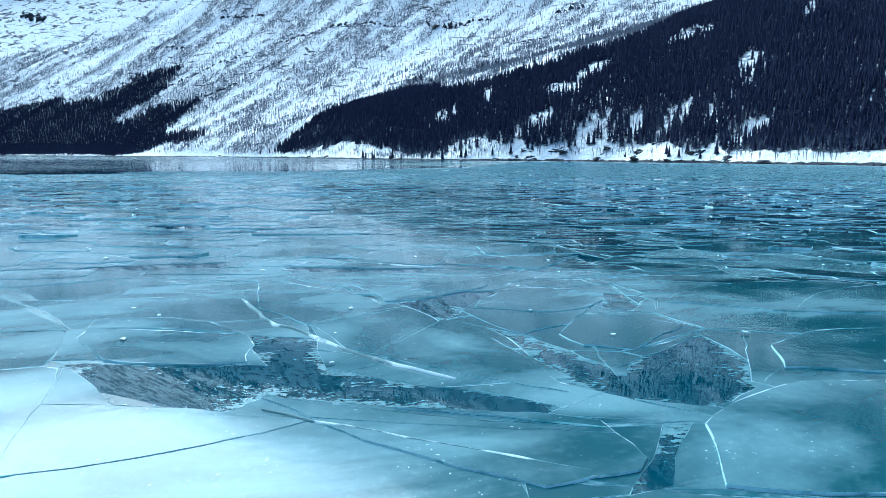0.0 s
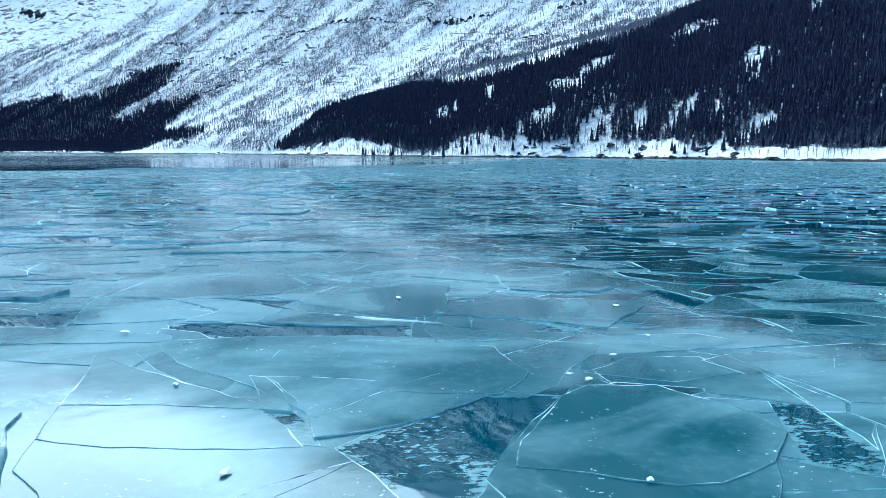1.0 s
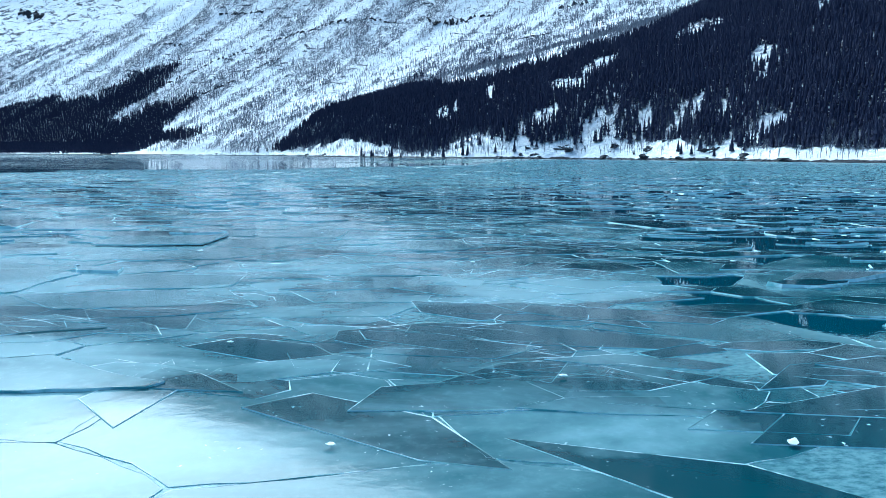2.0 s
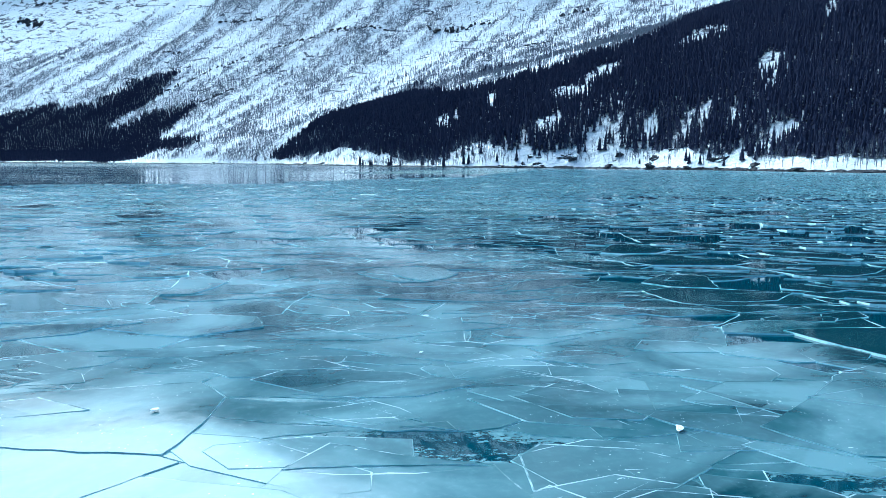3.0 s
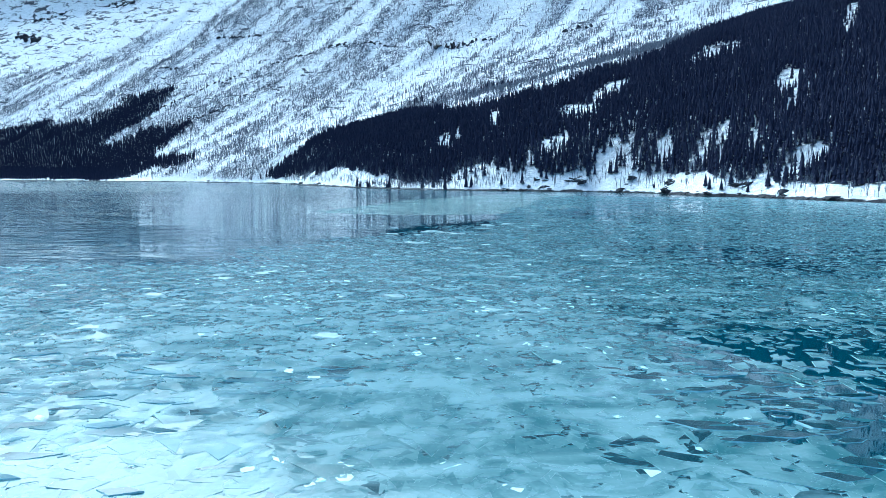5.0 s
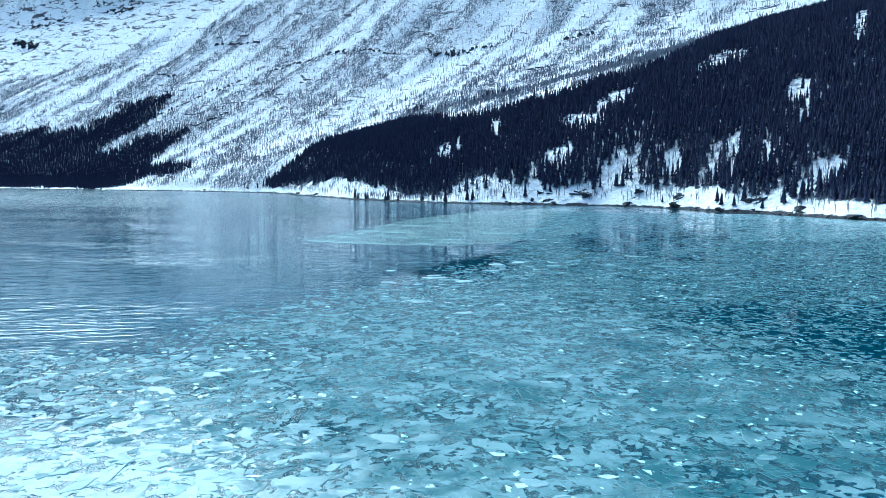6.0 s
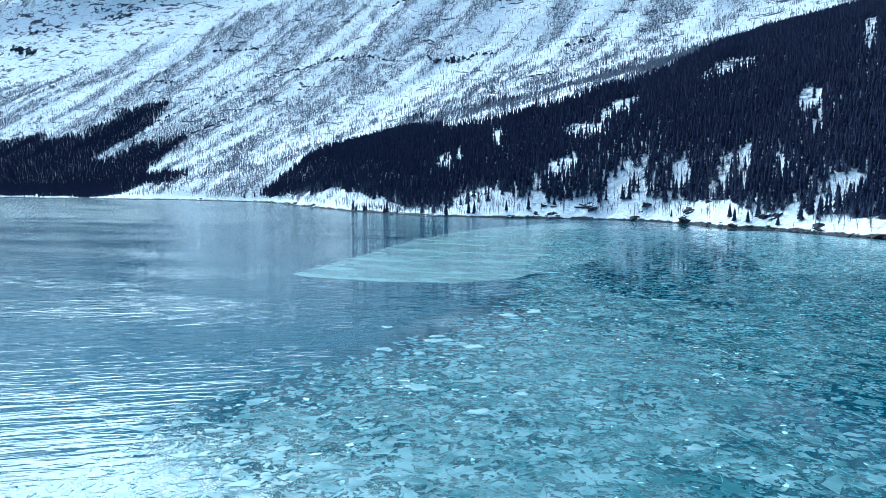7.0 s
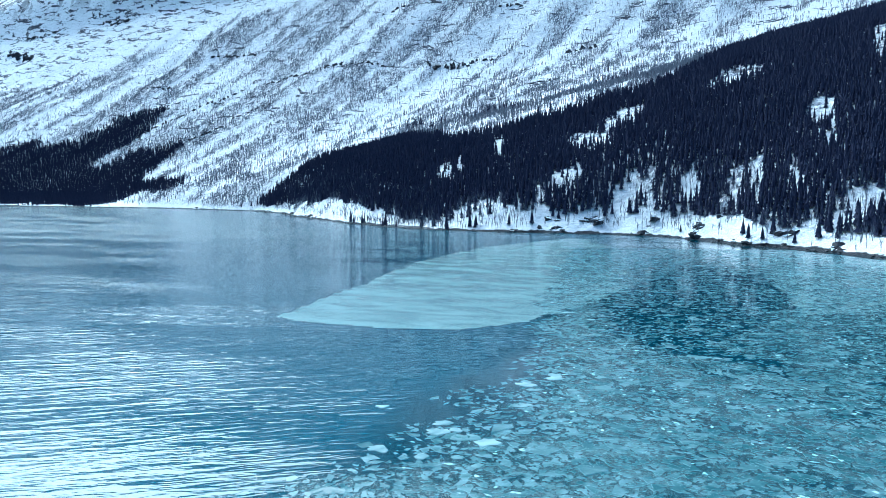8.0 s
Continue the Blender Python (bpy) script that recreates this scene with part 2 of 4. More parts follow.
def height(x, y):
    """The land's height: a steep mountain, a wooded shoulder before it, and a bank down to the lake."""
    x, y = np.asarray(x, float), np.asarray(y, float)
    d = shore_distance(x, y)
    a = -674 + 0.256 * x + 0.628 * y
    a = a + 0.35 * np.maximum(a - 350, 0)
    a = a + 2.6 * np.maximum(a - 620, 0)
    a = smin(a, np.clip(1900 + 0.2 * x, 700, 2100), 120)
    u, v = 0.719 * x - 0.695 * y, 0.695 * x + 0.719 * y
    rise = np.clip(a / 250, 0, 1)
    a = a + rise * (30 * (vnoise(u / 130, v / 900, 3, 3) - 0.5) + 20 * (vnoise(u / 55, v / 420, 9, 4) - 0.5) + 60 * (vnoise(x / 500, y / 500, 4, 2) - 0.5))
    b = smin(-195 + 0.295 * x + 0.322 * y, 160 + 0.27 * x + 0.13 * (y - 1300), 25)
    b = b + 7 * (vnoise(x / 60, y / 60, 21, 3) - 0.5) + 2.0 * (vnoise(x / 14, y / 14, 22, 2) - 0.5)
    z = -smin(-a, -b, 110) + 2
    bank = 0.8 * d + 0.3 + np.clip(d, 0, 12) / 12 * 5 * (vnoise(x / 22, y / 22, 31, 3) - 0.5)
    z = smin(z, bank, 10)
    z = np.maximum(z, 0.12 * d)
    z = np.maximum(z, np.clip((x - 130) / 40, 0, 1) * (0.5 * np.clip(d, 0, 18) + 4 * np.clip(d, 0, 12) / 12 * (vnoise(x / 22, y / 22, 31, 3) - 0.5)))
    return np.where(d > 0, z, np.maximum(0.3 * d, -6))


def brush_cover(x, y, z):
    """How thick the leafless brush stands: 0 on open snow and in the avalanche tracks, 1 in thickets."""
    u, v = 0.719 * x - 0.695 * y, 0.695 * x + 0.719 * y
    u = u + 40 * (vnoise(u / 160, v / 160, 76, 2) - 0.5)
    thick = 0.46 * vnoise(u / 26, v / 200, 71, 4) + 0.36 * vnoise(u / 110, v / 420, 72, 3) + 0.18 * vnoise(x / 26, y / 34, 70, 3)
    c = np.clip((thick - 0.437) / 0.11, np.maximum(np.interp(x, [-500, -150], [0.08, 0.18]), np.interp(z, [160, 420], [0.18, 0.08])), 1)
    c = c * np.clip((2410 - (0.12 * x + 1.176 * y) + 120 * (vnoise(u / 30, v / 200, 78, 3) - 0.5)) / 40, 0, 1)
    track = np.abs(0.543 * x - 0.84 * y + 2231 + 16 * (vnoise(x / 40, y / 40, 79, 2) - 0.5))
    c = np.where(x > -1150, c * np.clip((track - 12) / 14, 0, 1), c)
    return c * np.where(x < -200, np.clip((z - 3) / 6, 0, 1), np.clip((z - 10) / 18, 0, 1))


def axis_steps(*spans):
    out = []
    for a, b, step in spans:
        out += list(np.arange(a, b, step))
    return np.array(out + [spans[-1][1]], float)


def build_land():
    xs = axis_steps((-3700, -1700, 40), (-1700, -420, 14), (-420, 460, 6), (460, 900, 16), (900, 2300, 45))
    ys = axis_steps((-400, 360, 40), (360, 960, 6), (960, 1400, 10), (1400, 2500, 14), (2500, 4300, 40))
    gx, gy = np.meshgrid(xs, ys)
    gz = height(gx, gy)
    nx, ny = len(xs), len(ys)
    idx = np.arange(nx * ny).reshape(ny, nx)
    quads = np.stack([idx[:-1, :-1], idx[:-1, 1:], idx[1:, 1:], idx[1:, :-1]], -1).reshape(-1, 4)
    keep = (gz.ravel()[quads] > -5.9).any(1)
    quads = quads[keep]
    used, back = np.unique(quads, return_inverse=True)
    co = np.stack([gx.ravel(), gy.ravel(), gz.ravel()], -1)[used]
    ob = mesh_object("ground", co, back.reshape(-1, 4).tolist(), [M_MOUNT], smooth=True)
    layer = ob.data.attributes.new("brush", "FLOAT", "POINT")
    layer.data.foreach_set("value", brush_cover(co[:, 0], co[:, 1], co[:, 2]).astype(np.float32))
    tagged(ob, "steep snow-covered mountainside rising from a rocky lake shore", "mountain", kind="structure")


build_land()
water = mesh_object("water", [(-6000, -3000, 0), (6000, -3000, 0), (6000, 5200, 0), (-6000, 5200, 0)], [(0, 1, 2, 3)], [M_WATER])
tagged(water, "dark calm lake water with wind ripples offshore", "water", kind="structure")
bed = mesh_object("lake_bed", [(-6000, -3000, -8), (6000, -3000, -8), (6000, 5200, -8), (-6000, 5200, -8)], [(0, 1, 2, 3)], [M_ROCK])
tagged(bed, "dark stony bed under the lake", "lake bed", kind="structure")

# ---------- woods ----------
RIGHT_WOOD = [(-340, 1110), (-324, 1126), (-293, 1139), (-268, 1177), (-245, 1234), (-211, 1254), (-150, 1214), (-100, 1073), (-47, 923),
              (-1, 918), (66, 893), (124, 908), (166, 903), (194, 919), (262, 998), (385, 1209), (460, 1228), (546, 1236),
              (950, 1500), (950, 200), (200, 350), (0, 560), (-180, 760), (-330, 1080)]
LEFT_WOOD = [(-1500, 1850), (-1289, 1784), (-1190, 1755), (-1094, 1738), (-928, 1669), (-945, 1729), (-872, 1735), (-794, 1761), (-776, 1728),
             (-780, 1660), (-815, 1600), (-850, 1560), (-815, 1545), (-713, 1553), (-650, 1551), (-640, 1490), (-660, 1455), (-650, 1410),
             (-568, 1348), (-531, 1281), (-635, 1329), (-690, 1238), (-842, 1290), (-1005, 1360), (-1500, 1530)]
# clearings: centre, half width, half depth, bearing of the width
CLEARINGS = [(-48, 788, 9, 27, 32), (-33, 795, 5, 30, -53), (5, 824, 6, 36, -39), (82, 751, 26, 28, -40), (54, 670, 12, 21, 9), (34, 650, 4, 17, 34), (-13, 638, 25, 27, -26),
             (87, 620, 6, 19, -31), (95, 629, 14, 22, 36), (107, 624, 4, 25, -34), (133, 609, 6, 15, 0), (151, 581, 10, 20, 29)]
CLEARINGS += [(167, 581, 6, 19, -59), (158, 560, 5, 14, -79), (176, 550, 5, 20, 0), (226, 610, 4, 26, -56), (186, 496, 17, 18, 21), (156, 486, 5, 19, -22), (122, 549, 15, 19, -58),
              (245, 837, 29, 35, 8), (124, 799, 28, 28, 30), (243, 662, 9, 25, -27), (368, 817, 11, 69, -90), (-118, 724, 19, 19, -39)]


def in_clearing(x, y):
    r = np.zeros(np.shape(x), bool)
    for cx, cy, a, b, turn in CLEARINGS:
        ax, ay = math.cos(radians(turn)), math.sin(radians(turn))
        bx, by = (cx + 11), (cy - 126)
        n = math.hypot(bx, by)
        bx, by = bx / n, by / n
        det = ax * by - ay * bx
        dx, dy = x - cx, y - cy
        s, t = (dx * by - dy * bx) / det / a, (ax * dy - ay * dx) / det / b
        r |= s * s + t * t < 2.6 * vnoise(x / 7, y / 7, 77, 3) - 0.05
    return r


def scatter(x0, x1, y0, y1, step, seed):
    g = np.random.default_rng(seed)
    gx, gy = np.meshgrid(np.arange(x0, x1, step), np.arange(y0, y1, step))
    return (gx + g.uniform(-0.5, 0.5, gx.shape) * step).ravel(), (gy + g.uniform(-0.5, 0.5, gy.shape) * step).ravel()


def spruce_crowns(x, y, z, tall, seed, tiers=5, sides=6):
    """Ragged tiers of drooping boughs for many spruces, as loose triangles."""
    g = np.random.default_rng(seed)
    n = len(x)
    tris = []
    for k in range(tiers):
        low, top = 0.06 + 0.80 * k / tiers, min(1.0, 0.06 + 0.80 * k / tiers + 0.30)
        r = tall * 0.165 * (1 - 0.88 * k / tiers)
        spin = g.uniform(0, 6.28, n)
        ang = spin[:, None] + np.arange(sides)[None] * 2 * math.pi / sides + g.uniform(-0.25, 0.25, (n, sides))
        rr = r[:, None] * g.uniform(0.6, 1.25, (n, sides))
        zz = z[:, None] + tall[:, None] * (low + g.uniform(-0.03, 0.03, (n, sides)))
        ring = np.stack([x[:, None] + rr * np.cos(ang), y[:, None] + rr * np.sin(ang), zz], -1)
        tip = np.stack([x, y, z + tall * top], -1)[:, None].repeat(sides, 1)
        tris.append(np.stack([ring, np.roll(ring, -1, 1), tip], 2).reshape(-1, 3, 3))
    return np.concatenate(tris)


def birch_stems(x, y, z, tall, seed, twigs=4, wide=0.036):
    """Thin leafless stems with a few upward twigs, as loose triangles."""
    g = np.random.default_rng(seed)
    n = len(x)
    base = np.stack([x, y, z - 0.3], -1)
    tris = []
    for k in range(twigs + 1):
        a = g.uniform(0, 6.28, n)
        w = tall * wide
        start = base + np.stack([0 * x, 0 * x, 0 * x if k == 0 else tall * g.uniform(0.2, 0.6, n)], -1)
        spread = tall * (0.04 if k == 0 else 0.2)
        tip = np.stack([x + np.cos(a) * spread, y + np.sin(a) * spread, z + tall * (1 if k == 0 else g.uniform(0.65, 1.0, n))], -1)
        b = a + math.pi / 2
        off = np.stack([np.cos(b) * w, np.sin(b) * w, 0 * w], -1)
        tris.append(np.stack([start - off, start + off, tip], 1))
    return np.concatenate(tris)


def build_woods():
    x, y = scatter(-360, 700, 360, 1180, 3.6, 11)
    d = shore_distance(x, y)
    ok = inside(x, y, RIGHT_WOOD) & (d > np.interp(x, [-340, -250, -180, 0, 60, 125], [4, 8, 17, 17, 11, 9]) + 11 * vnoise(x / 25, y / 25, 61, 2)) & (x < 0.78 * y + 40) & (~in_clearing(x, y) | (np.random.default_rng(2).random(len(x)) < 0.08))
    ok &= vnoise(x / 10, y / 10, 63, 2) < 0.80
    x1, y1 = x[ok], y[ok]
    x, y = scatter(-1500, -500, 1200, 1860, 3.8, 12)
    g = np.random.default_rng(8)
    wx = x + 70 * (vnoise(x / 45, y / 45, 67, 3) - 0.5) + g.normal(0, 7, len(x))
    wy = y + 70 * (vnoise(x / 45, y / 45, 68, 3) - 0.5) + g.normal(0, 7, len(x))
    ok = inside(wx, wy, LEFT_WOOD) & (shore_distance(x, y) > 8) & (vnoise(x / 16, y / 16, 64, 2) < 0.92)
    x2, y2 = x[ok], y[ok]
    # loose spruces on the snow above the wood
    x, y = scatter(-160, 420, 900, 1450, 8, 13)
    ok = (vnoise(x / 40, y / 28, 65, 2) > 0.79) & ~inside(x, y, RIGHT_WOOD)
    x3, y3 = x[ok], y[ok]
    g = np.random.default_rng(5)
    for name, xx, yy, label in (("spruce_forest", x1, y1, "dense dark spruce forest on the lower slope above the shore"),
                                ("far_spruce_forest", x2, y2, "dark spruce forest at the foot of the snowy mountain"),
                                ("scattered_spruces", x3, y3, "scattered dark spruces on the snowy slope")):
        tall = g.uniform(8.5, 14.5, len(xx)) * (0.85 + 0.3 * vnoise(xx / 40, yy / 40, 66, 2))
        ob = triangles(name, spruce_crowns(xx, yy, height(xx, yy) - 0.4, tall, 3, 3 if name == "far_spruce_forest" else 4, 5), M_NEEDLE_FAR)
        tagged(ob, label, "forest", kind="stuff")
    # leafless birch brush all over the mountainside, thicker between the avalanche tracks
    x, y = scatter(-1750, 900, 860, 2350, 3.5, 14)
    ok = (shore_distance(x, y) > 4) & ~inside(x, y, LEFT_WOOD) & ~inside(x, y, RIGHT_WOOD) & (x > -0.85 * y - 60) & (x < 0.75 * y)
    x, y = x[ok], y[ok]
    z = height(x, y)
    ok = np.random.default_rng(3).random(len(x)) < (0.03 + brush_cover(x, y, z)) * np.clip((vnoise(x / 13, y / 13, 75, 3) - 0.38) / 0.16, 0.05, 1)
    x, y, z = x[ok], y[ok], z[ok]
    tall = np.random.default_rng(4).uniform(5.0, 10.0, len(x))
    tagged(triangles("birch_brush", birch_stems(x, y, z, tall, 8, 3, 0.052), M_BIRCH), "grey leafless birch brush on the snowy slope", "birch brush", kind="stuff")
    # a ragged belt of dark wood added above the view, to darken the leads' reflections
    x, y = scatter(-1300, 1200, 1450, 2800, 9, 16)
    z = height(x, y)
    u, v = 0.719 * x - 0.695 * y, 0.695 * x + 0.719 * y
    ok = (z > 40 + 0.31 * (y - 126)) & (z < 1150) & (0.6 * vnoise(u / 70, v / 150, 81, 4) + 0.4 * vnoise(x / 40, y / 40, 82, 3) > 0.50) & (vnoise(u / 22, v / 45, 84, 3) > 0.5) & (x > -0.5 * y)
    x, y, z = x[ok], y[ok], z[ok]
    tall = np.random.default_rng(9).uniform(12, 22, len(x))
    tagged(triangles("mirrored_wood", spruce_crowns(x, y, z, tall, 17, 3, 5), M_NEEDLE_FAR), "ragged dark wood added high out of view, mirrored in the leads", "forest", kind="stuff")
    # birches along the shore and in the clearings
    x, y = scatter(-350, 320, 380, 1120, 3.4, 15)
    d = shore_distance(x, y)
    ok = (d > 3) & (d < 60) & ((vnoise(x / 18, y / 18, 73, 3) > 0.46) | (in_clearing(x, y) & (vnoise(x / 9, y / 9, 74, 2) > 0.52)))
    x, y = x[ok], y[ok]
    tall = np.random.default_rng(6).uniform(4.0, 11.0, len(x))
    tagged(triangles("shore_birches", birch_stems(x, y, height(x, y), tall, 9, 6, 0.016), M_BIRCH), "slender bare birches on the snowy shore", "birch trees", kind="stuff")


build_woods()


# ---------- ice ----------
# open leads in the ice, by their corners
LEADS_START = (
    ((-7.2, 11), (-3.5, 11), (-3, 9.9), (-3.5, 8.8), (-5.1, 8.9)), ((-4.6, 12.9), (-3.3, 12.8), (-2.1, 9.7), (-2.8, 9.5)),
    ((-3.1, 10.8), (-2.1, 10.7), (1.2, 9.4), (0.9, 9.1), (-1.2, 9.2), (-2.8, 9.5)), ((-1.8, 15.7), (0.8, 18.5), (0.3, 17.2), (-0.9, 14.3)),
    ((0.1, 13.9), (1.2, 13.1), (2.2, 11.4), (2.3, 9.8), (1.7, 10.2)), ((2.6, 11.7), (4.4, 13.8), (4.7, 11.9), (4.2, 10.4), (3.4, 9.6), (2.1, 9.9)),
    ((2.5, 9), (2.8, 8.8), (2.1, 7.1), (1.6, 6.9)))
LEADS_NEAR = (
    ((-12.8, 20.4), (-8.5, 22), (-8.1, 20.9), (-12.1, 19.5)), ((-6.4, 21.3), (-1.7, 21.4), (-1.7, 20.4), (-5.7, 20)),
    ((-2.1, 16), (-0.4, 17.8), (0.3, 17.7), (-0.7, 15.6), (-1.4, 15.6)), ((-3.2, 17), (-2.8, 17), (-2.2, 16), (-2.4, 16)),
    ((3.2, 17.8), (3.7, 17.7), (3.8, 16.4), (3.5, 15.8), (2.9, 16.1)), ((-6.1, 23.3), (-4.3, 23.2), (-4.5, 22.4)),
    ((-17.2, 33.4), (-12.4, 34.2), (-12.9, 31.9), (-15.1, 31.2)), ((3, 25.1), (3.8, 25.4), (4.4, 24.1), (3.7, 22.9), (3.3, 23.8)),
    ((-1.2, 23.3), (-1.1, 23.7), (-0.7, 23.8), (-0.7, 23.5)), ((0.3, 21.1), (0.8, 21.6), (1.3, 21.4), (1.2, 21.1)))
LEADS_MID = (
    ((-4.6, 46.8), (-3.1, 47.3), (-0.5, 47.1), (-1.2, 46.3), (-2, 46.2)), ((-9.4, 49.2), (-8.9, 49.2), (-8.8, 48.5)),
    ((-12.1, 60.4), (-9.7, 59.5), (-9.9, 58.2)), ((1.2, 46.3), (2.5, 46.2), (2.3, 45.7), (1.1, 45.6)),
    ((-13.9, 70.2), (-11.8, 69.4), (-8.3, 64.9), (-9.5, 65.1)), ((-10.3, 76.3), (-9, 76.1), (-7.8, 73.4), (-9.2, 71.8)),
    ((-6, 68.9), (-4.3, 68.8), (-4, 66.3), (-5.7, 65.4)), ((-0.1, 69.9), (0.9, 67.8), (0.8, 65.5), (-0.1, 65.9)),
    ((1.1, 67.3), (2.7, 66.5), (2.3, 65.4)), ((-5.1, 60), (-4.8, 59.9), (-4, 59), (-4.7, 59)), ((-0.9, 57.2), (-0.1, 56.9), (-0.5, 56), (-1.7, 56)))
LEADS_FAR = (
    ((-11.7, 60), (-10, 61.6), (-9.5, 60.2), (-10.2, 58.8)), ((-31.2, 96.2), (-26.8, 94.4), (-25.8, 90.9), (-29.1, 92.8)),
    ((-12.8, 70.4), (-10.4, 69.7), (-10.7, 68.8), (-11.4, 68.8)),
    ((-10.2, 69.9), (-8.5, 70.9), (-8, 69.3), (-9, 69.2)), ((-8.9, 72.6), (-7.5, 72.6), (-4.3, 69.8), (-4.8, 67.8), (-6.5, 67.8), (-7.9, 69)),
    ((-10.2, 77.1), (-7.5, 76.3), (-4.1, 75.6), (-7.2, 74.2), (-9, 73.1)), ((-3, 85.5), (-1, 83.3), (-1.3, 82)),
    ((4.3, 76.3), (4.8, 76.3), (5.2, 70.2), (4.3, 70), (3.5, 72.2)), ((-4.3, 69.8), (-1.9, 69.4), (-0.5, 68.2), (-3.1, 67.5)))
LEADS_OUT = (
    ((-0.8, 87.7), (3.1, 87.4), (2.6, 86), (-0.7, 86.2)), ((-7.2, 83.8), (-5.3, 84.6), (-5.2, 82.5), (-7.1, 82.5)), ((-3.5, 83.1), (-1.7, 83.9), (-1.8, 82.4)),
    ((-1.9, 81.6), (-0.3, 81.9), (-1.3, 80.6)), ((-0.3, 86.4), (3.3, 86.4), (5.3, 85.5), (5, 84.6), (0.2, 84.6)), ((10.3, 128.4), (15.4, 129.9), (12.4, 124.6)))


def ccw(p):
    x, y = p[:, 0], p[:, 1]
    return p if (x * np.roll(y, -1) - y * np.roll(x, -1)).sum() > 0 else p[::-1]


LEADS = [ccw(np.array(p, float)) for p in LEADS_START + LEADS_NEAR + LEADS_MID + LEADS_FAR + LEADS_OUT]


def leads(x, y, shapes=LEADS):
    """How far outside the nearest lead a place lies, in metres, a little uneven; negative inside one."""
    x, y = np.asarray(x, float), np.asarray(y, float)
    best = np.full(np.broadcast(x, y).shape, 99.0)
    for p in shapes:
        close = (x > p[:, 0].min() - 2) & (x < p[:, 0].max() + 2) & (y > p[:, 1].min() - 2) & (y < p[:, 1].max() + 2)
        if not close.any():
            continue
        qx, qy = x[close], y[close]
        inmost = np.full(qx.shape, -99.0)
        for (ax, ay), (bx, by) in zip(p, np.roll(p, -1, 0)):
            k = math.hypot(bx - ax, by - ay)
            inmost = np.maximum(inmost, ((by - ay) * (qx - ax) - (bx - ax) * (qy - ay)) / k)
        best[close] = np.minimum(best[close], inmost)
    return best + 0.35 * (vnoise(x / 0.7, y / 0.5, 44, 3) - 0.5)


def side_of(poly, a, b, keep):
    """The part of a polygon that lies inside (keep 1) or outside (keep -1) the line a to b."""
    out = []
    d = keep * ((b[0] - a[0]) * (poly[:, 1] - a[1]) - (b[1] - a[1]) * (poly[:, 0] - a[0]))
    for i in range(len(poly)):
        j = (i + 1) % len(poly)
        if d[i] >= 0:
            out.append(poly[i])
        if d[i] * d[j] < 0:
            out.append(poly[i] + (poly[j] - poly[i]) * (d[i] / (d[i] - d[j])))
    return np.array(out) if len(out) >= 3 else None


def area(p):
    x, y = p[:, 0], p[:, 1]
    return 0.5 * abs((x * np.roll(y, -1) - y * np.roll(x, -1)).sum())


def cut_by_leads(poly):
    """A floe broken along every lead that runs through it; the pieces over open water fall away."""
    pieces = [poly]
    for lead in LEADS:
        if (poly.max(0) < lead.min(0)).any() or (poly.min(0) > lead.max(0)).any():
            continue
        kept = []
        for p in pieces:
            rest, off = p, []
            for a, b in zip(lead, np.roll(lead, -1, 0)):
                outer = side_of(rest, a, b, -1)
                if outer is not None:
                    off.append(outer)
                rest = side_of(rest, a, b, 1)
                if rest is None:
                    break
            kept += [p] if rest is None or area(rest) < 0.02 else [q for q in off if area(q) > 0.12]
        pieces = kept
    return pieces


def closed_strip(x, y):
    """1 on the strip where the sheet lies closed and flat, 0 well to either side."""
    return np.clip(1.8 - np.abs(np.asarray(x) + 0.04 * np.asarray(y) + 1.5) / 6, 0, 1)


def openness(x, y):
    """0 where the ice lies closed, 1 where much dark water shows between the plates."""
    x, y = np.asarray(x, float), np.asarray(y, float)
    y = y + 14 * (vnoise(x / 11, y / 7, 45, 2) - 0.5)
    x = x + 10 * (vnoise(x / 9, y / 6, 46, 2) - 0.5)
    band = np.clip((y - 24) / 10, 0, 1)
    side = np.maximum(0.5 * np.clip((82 - y) / 10, 0, 1) * np.clip((y - 32) / 10, 0, 1) * np.clip((vnoise(x / 12, y / 5, 55, 2) - 0.42) / 0.1, 0, 1) * (1 - closed_strip(x, y)), 0.95 * np.clip((x + 2 - 3 * closed_strip(x, y)) / 7, 0, 1) * np.clip((125 - y) / 30, 0, 1))
    return band * side


def ragged(poly, step, jitter, g):
    """Subdivide a polygon's sides and roughen them a little."""
    out = []
    for k in range(len(poly)):
        p, q = poly[k], poly[(k + 1) % len(poly)]
        length = float(np.hypot(*(q - p)))
        m = max(1, int(length / step))
        nrm = np.array([q[1] - p[1], p[0] - q[0]]) / max(length, 1e-6)
        bow = g.uniform(-0.06, 0.06) * length
        for i in range(m):
            s = i / m
            wob = (bow * 4 * s * (1 - s) + g.uniform(-jitter, jitter)) if i else 0.0
            out.append(p + (q - p) * s + nrm * wob)
    return np.array(out)


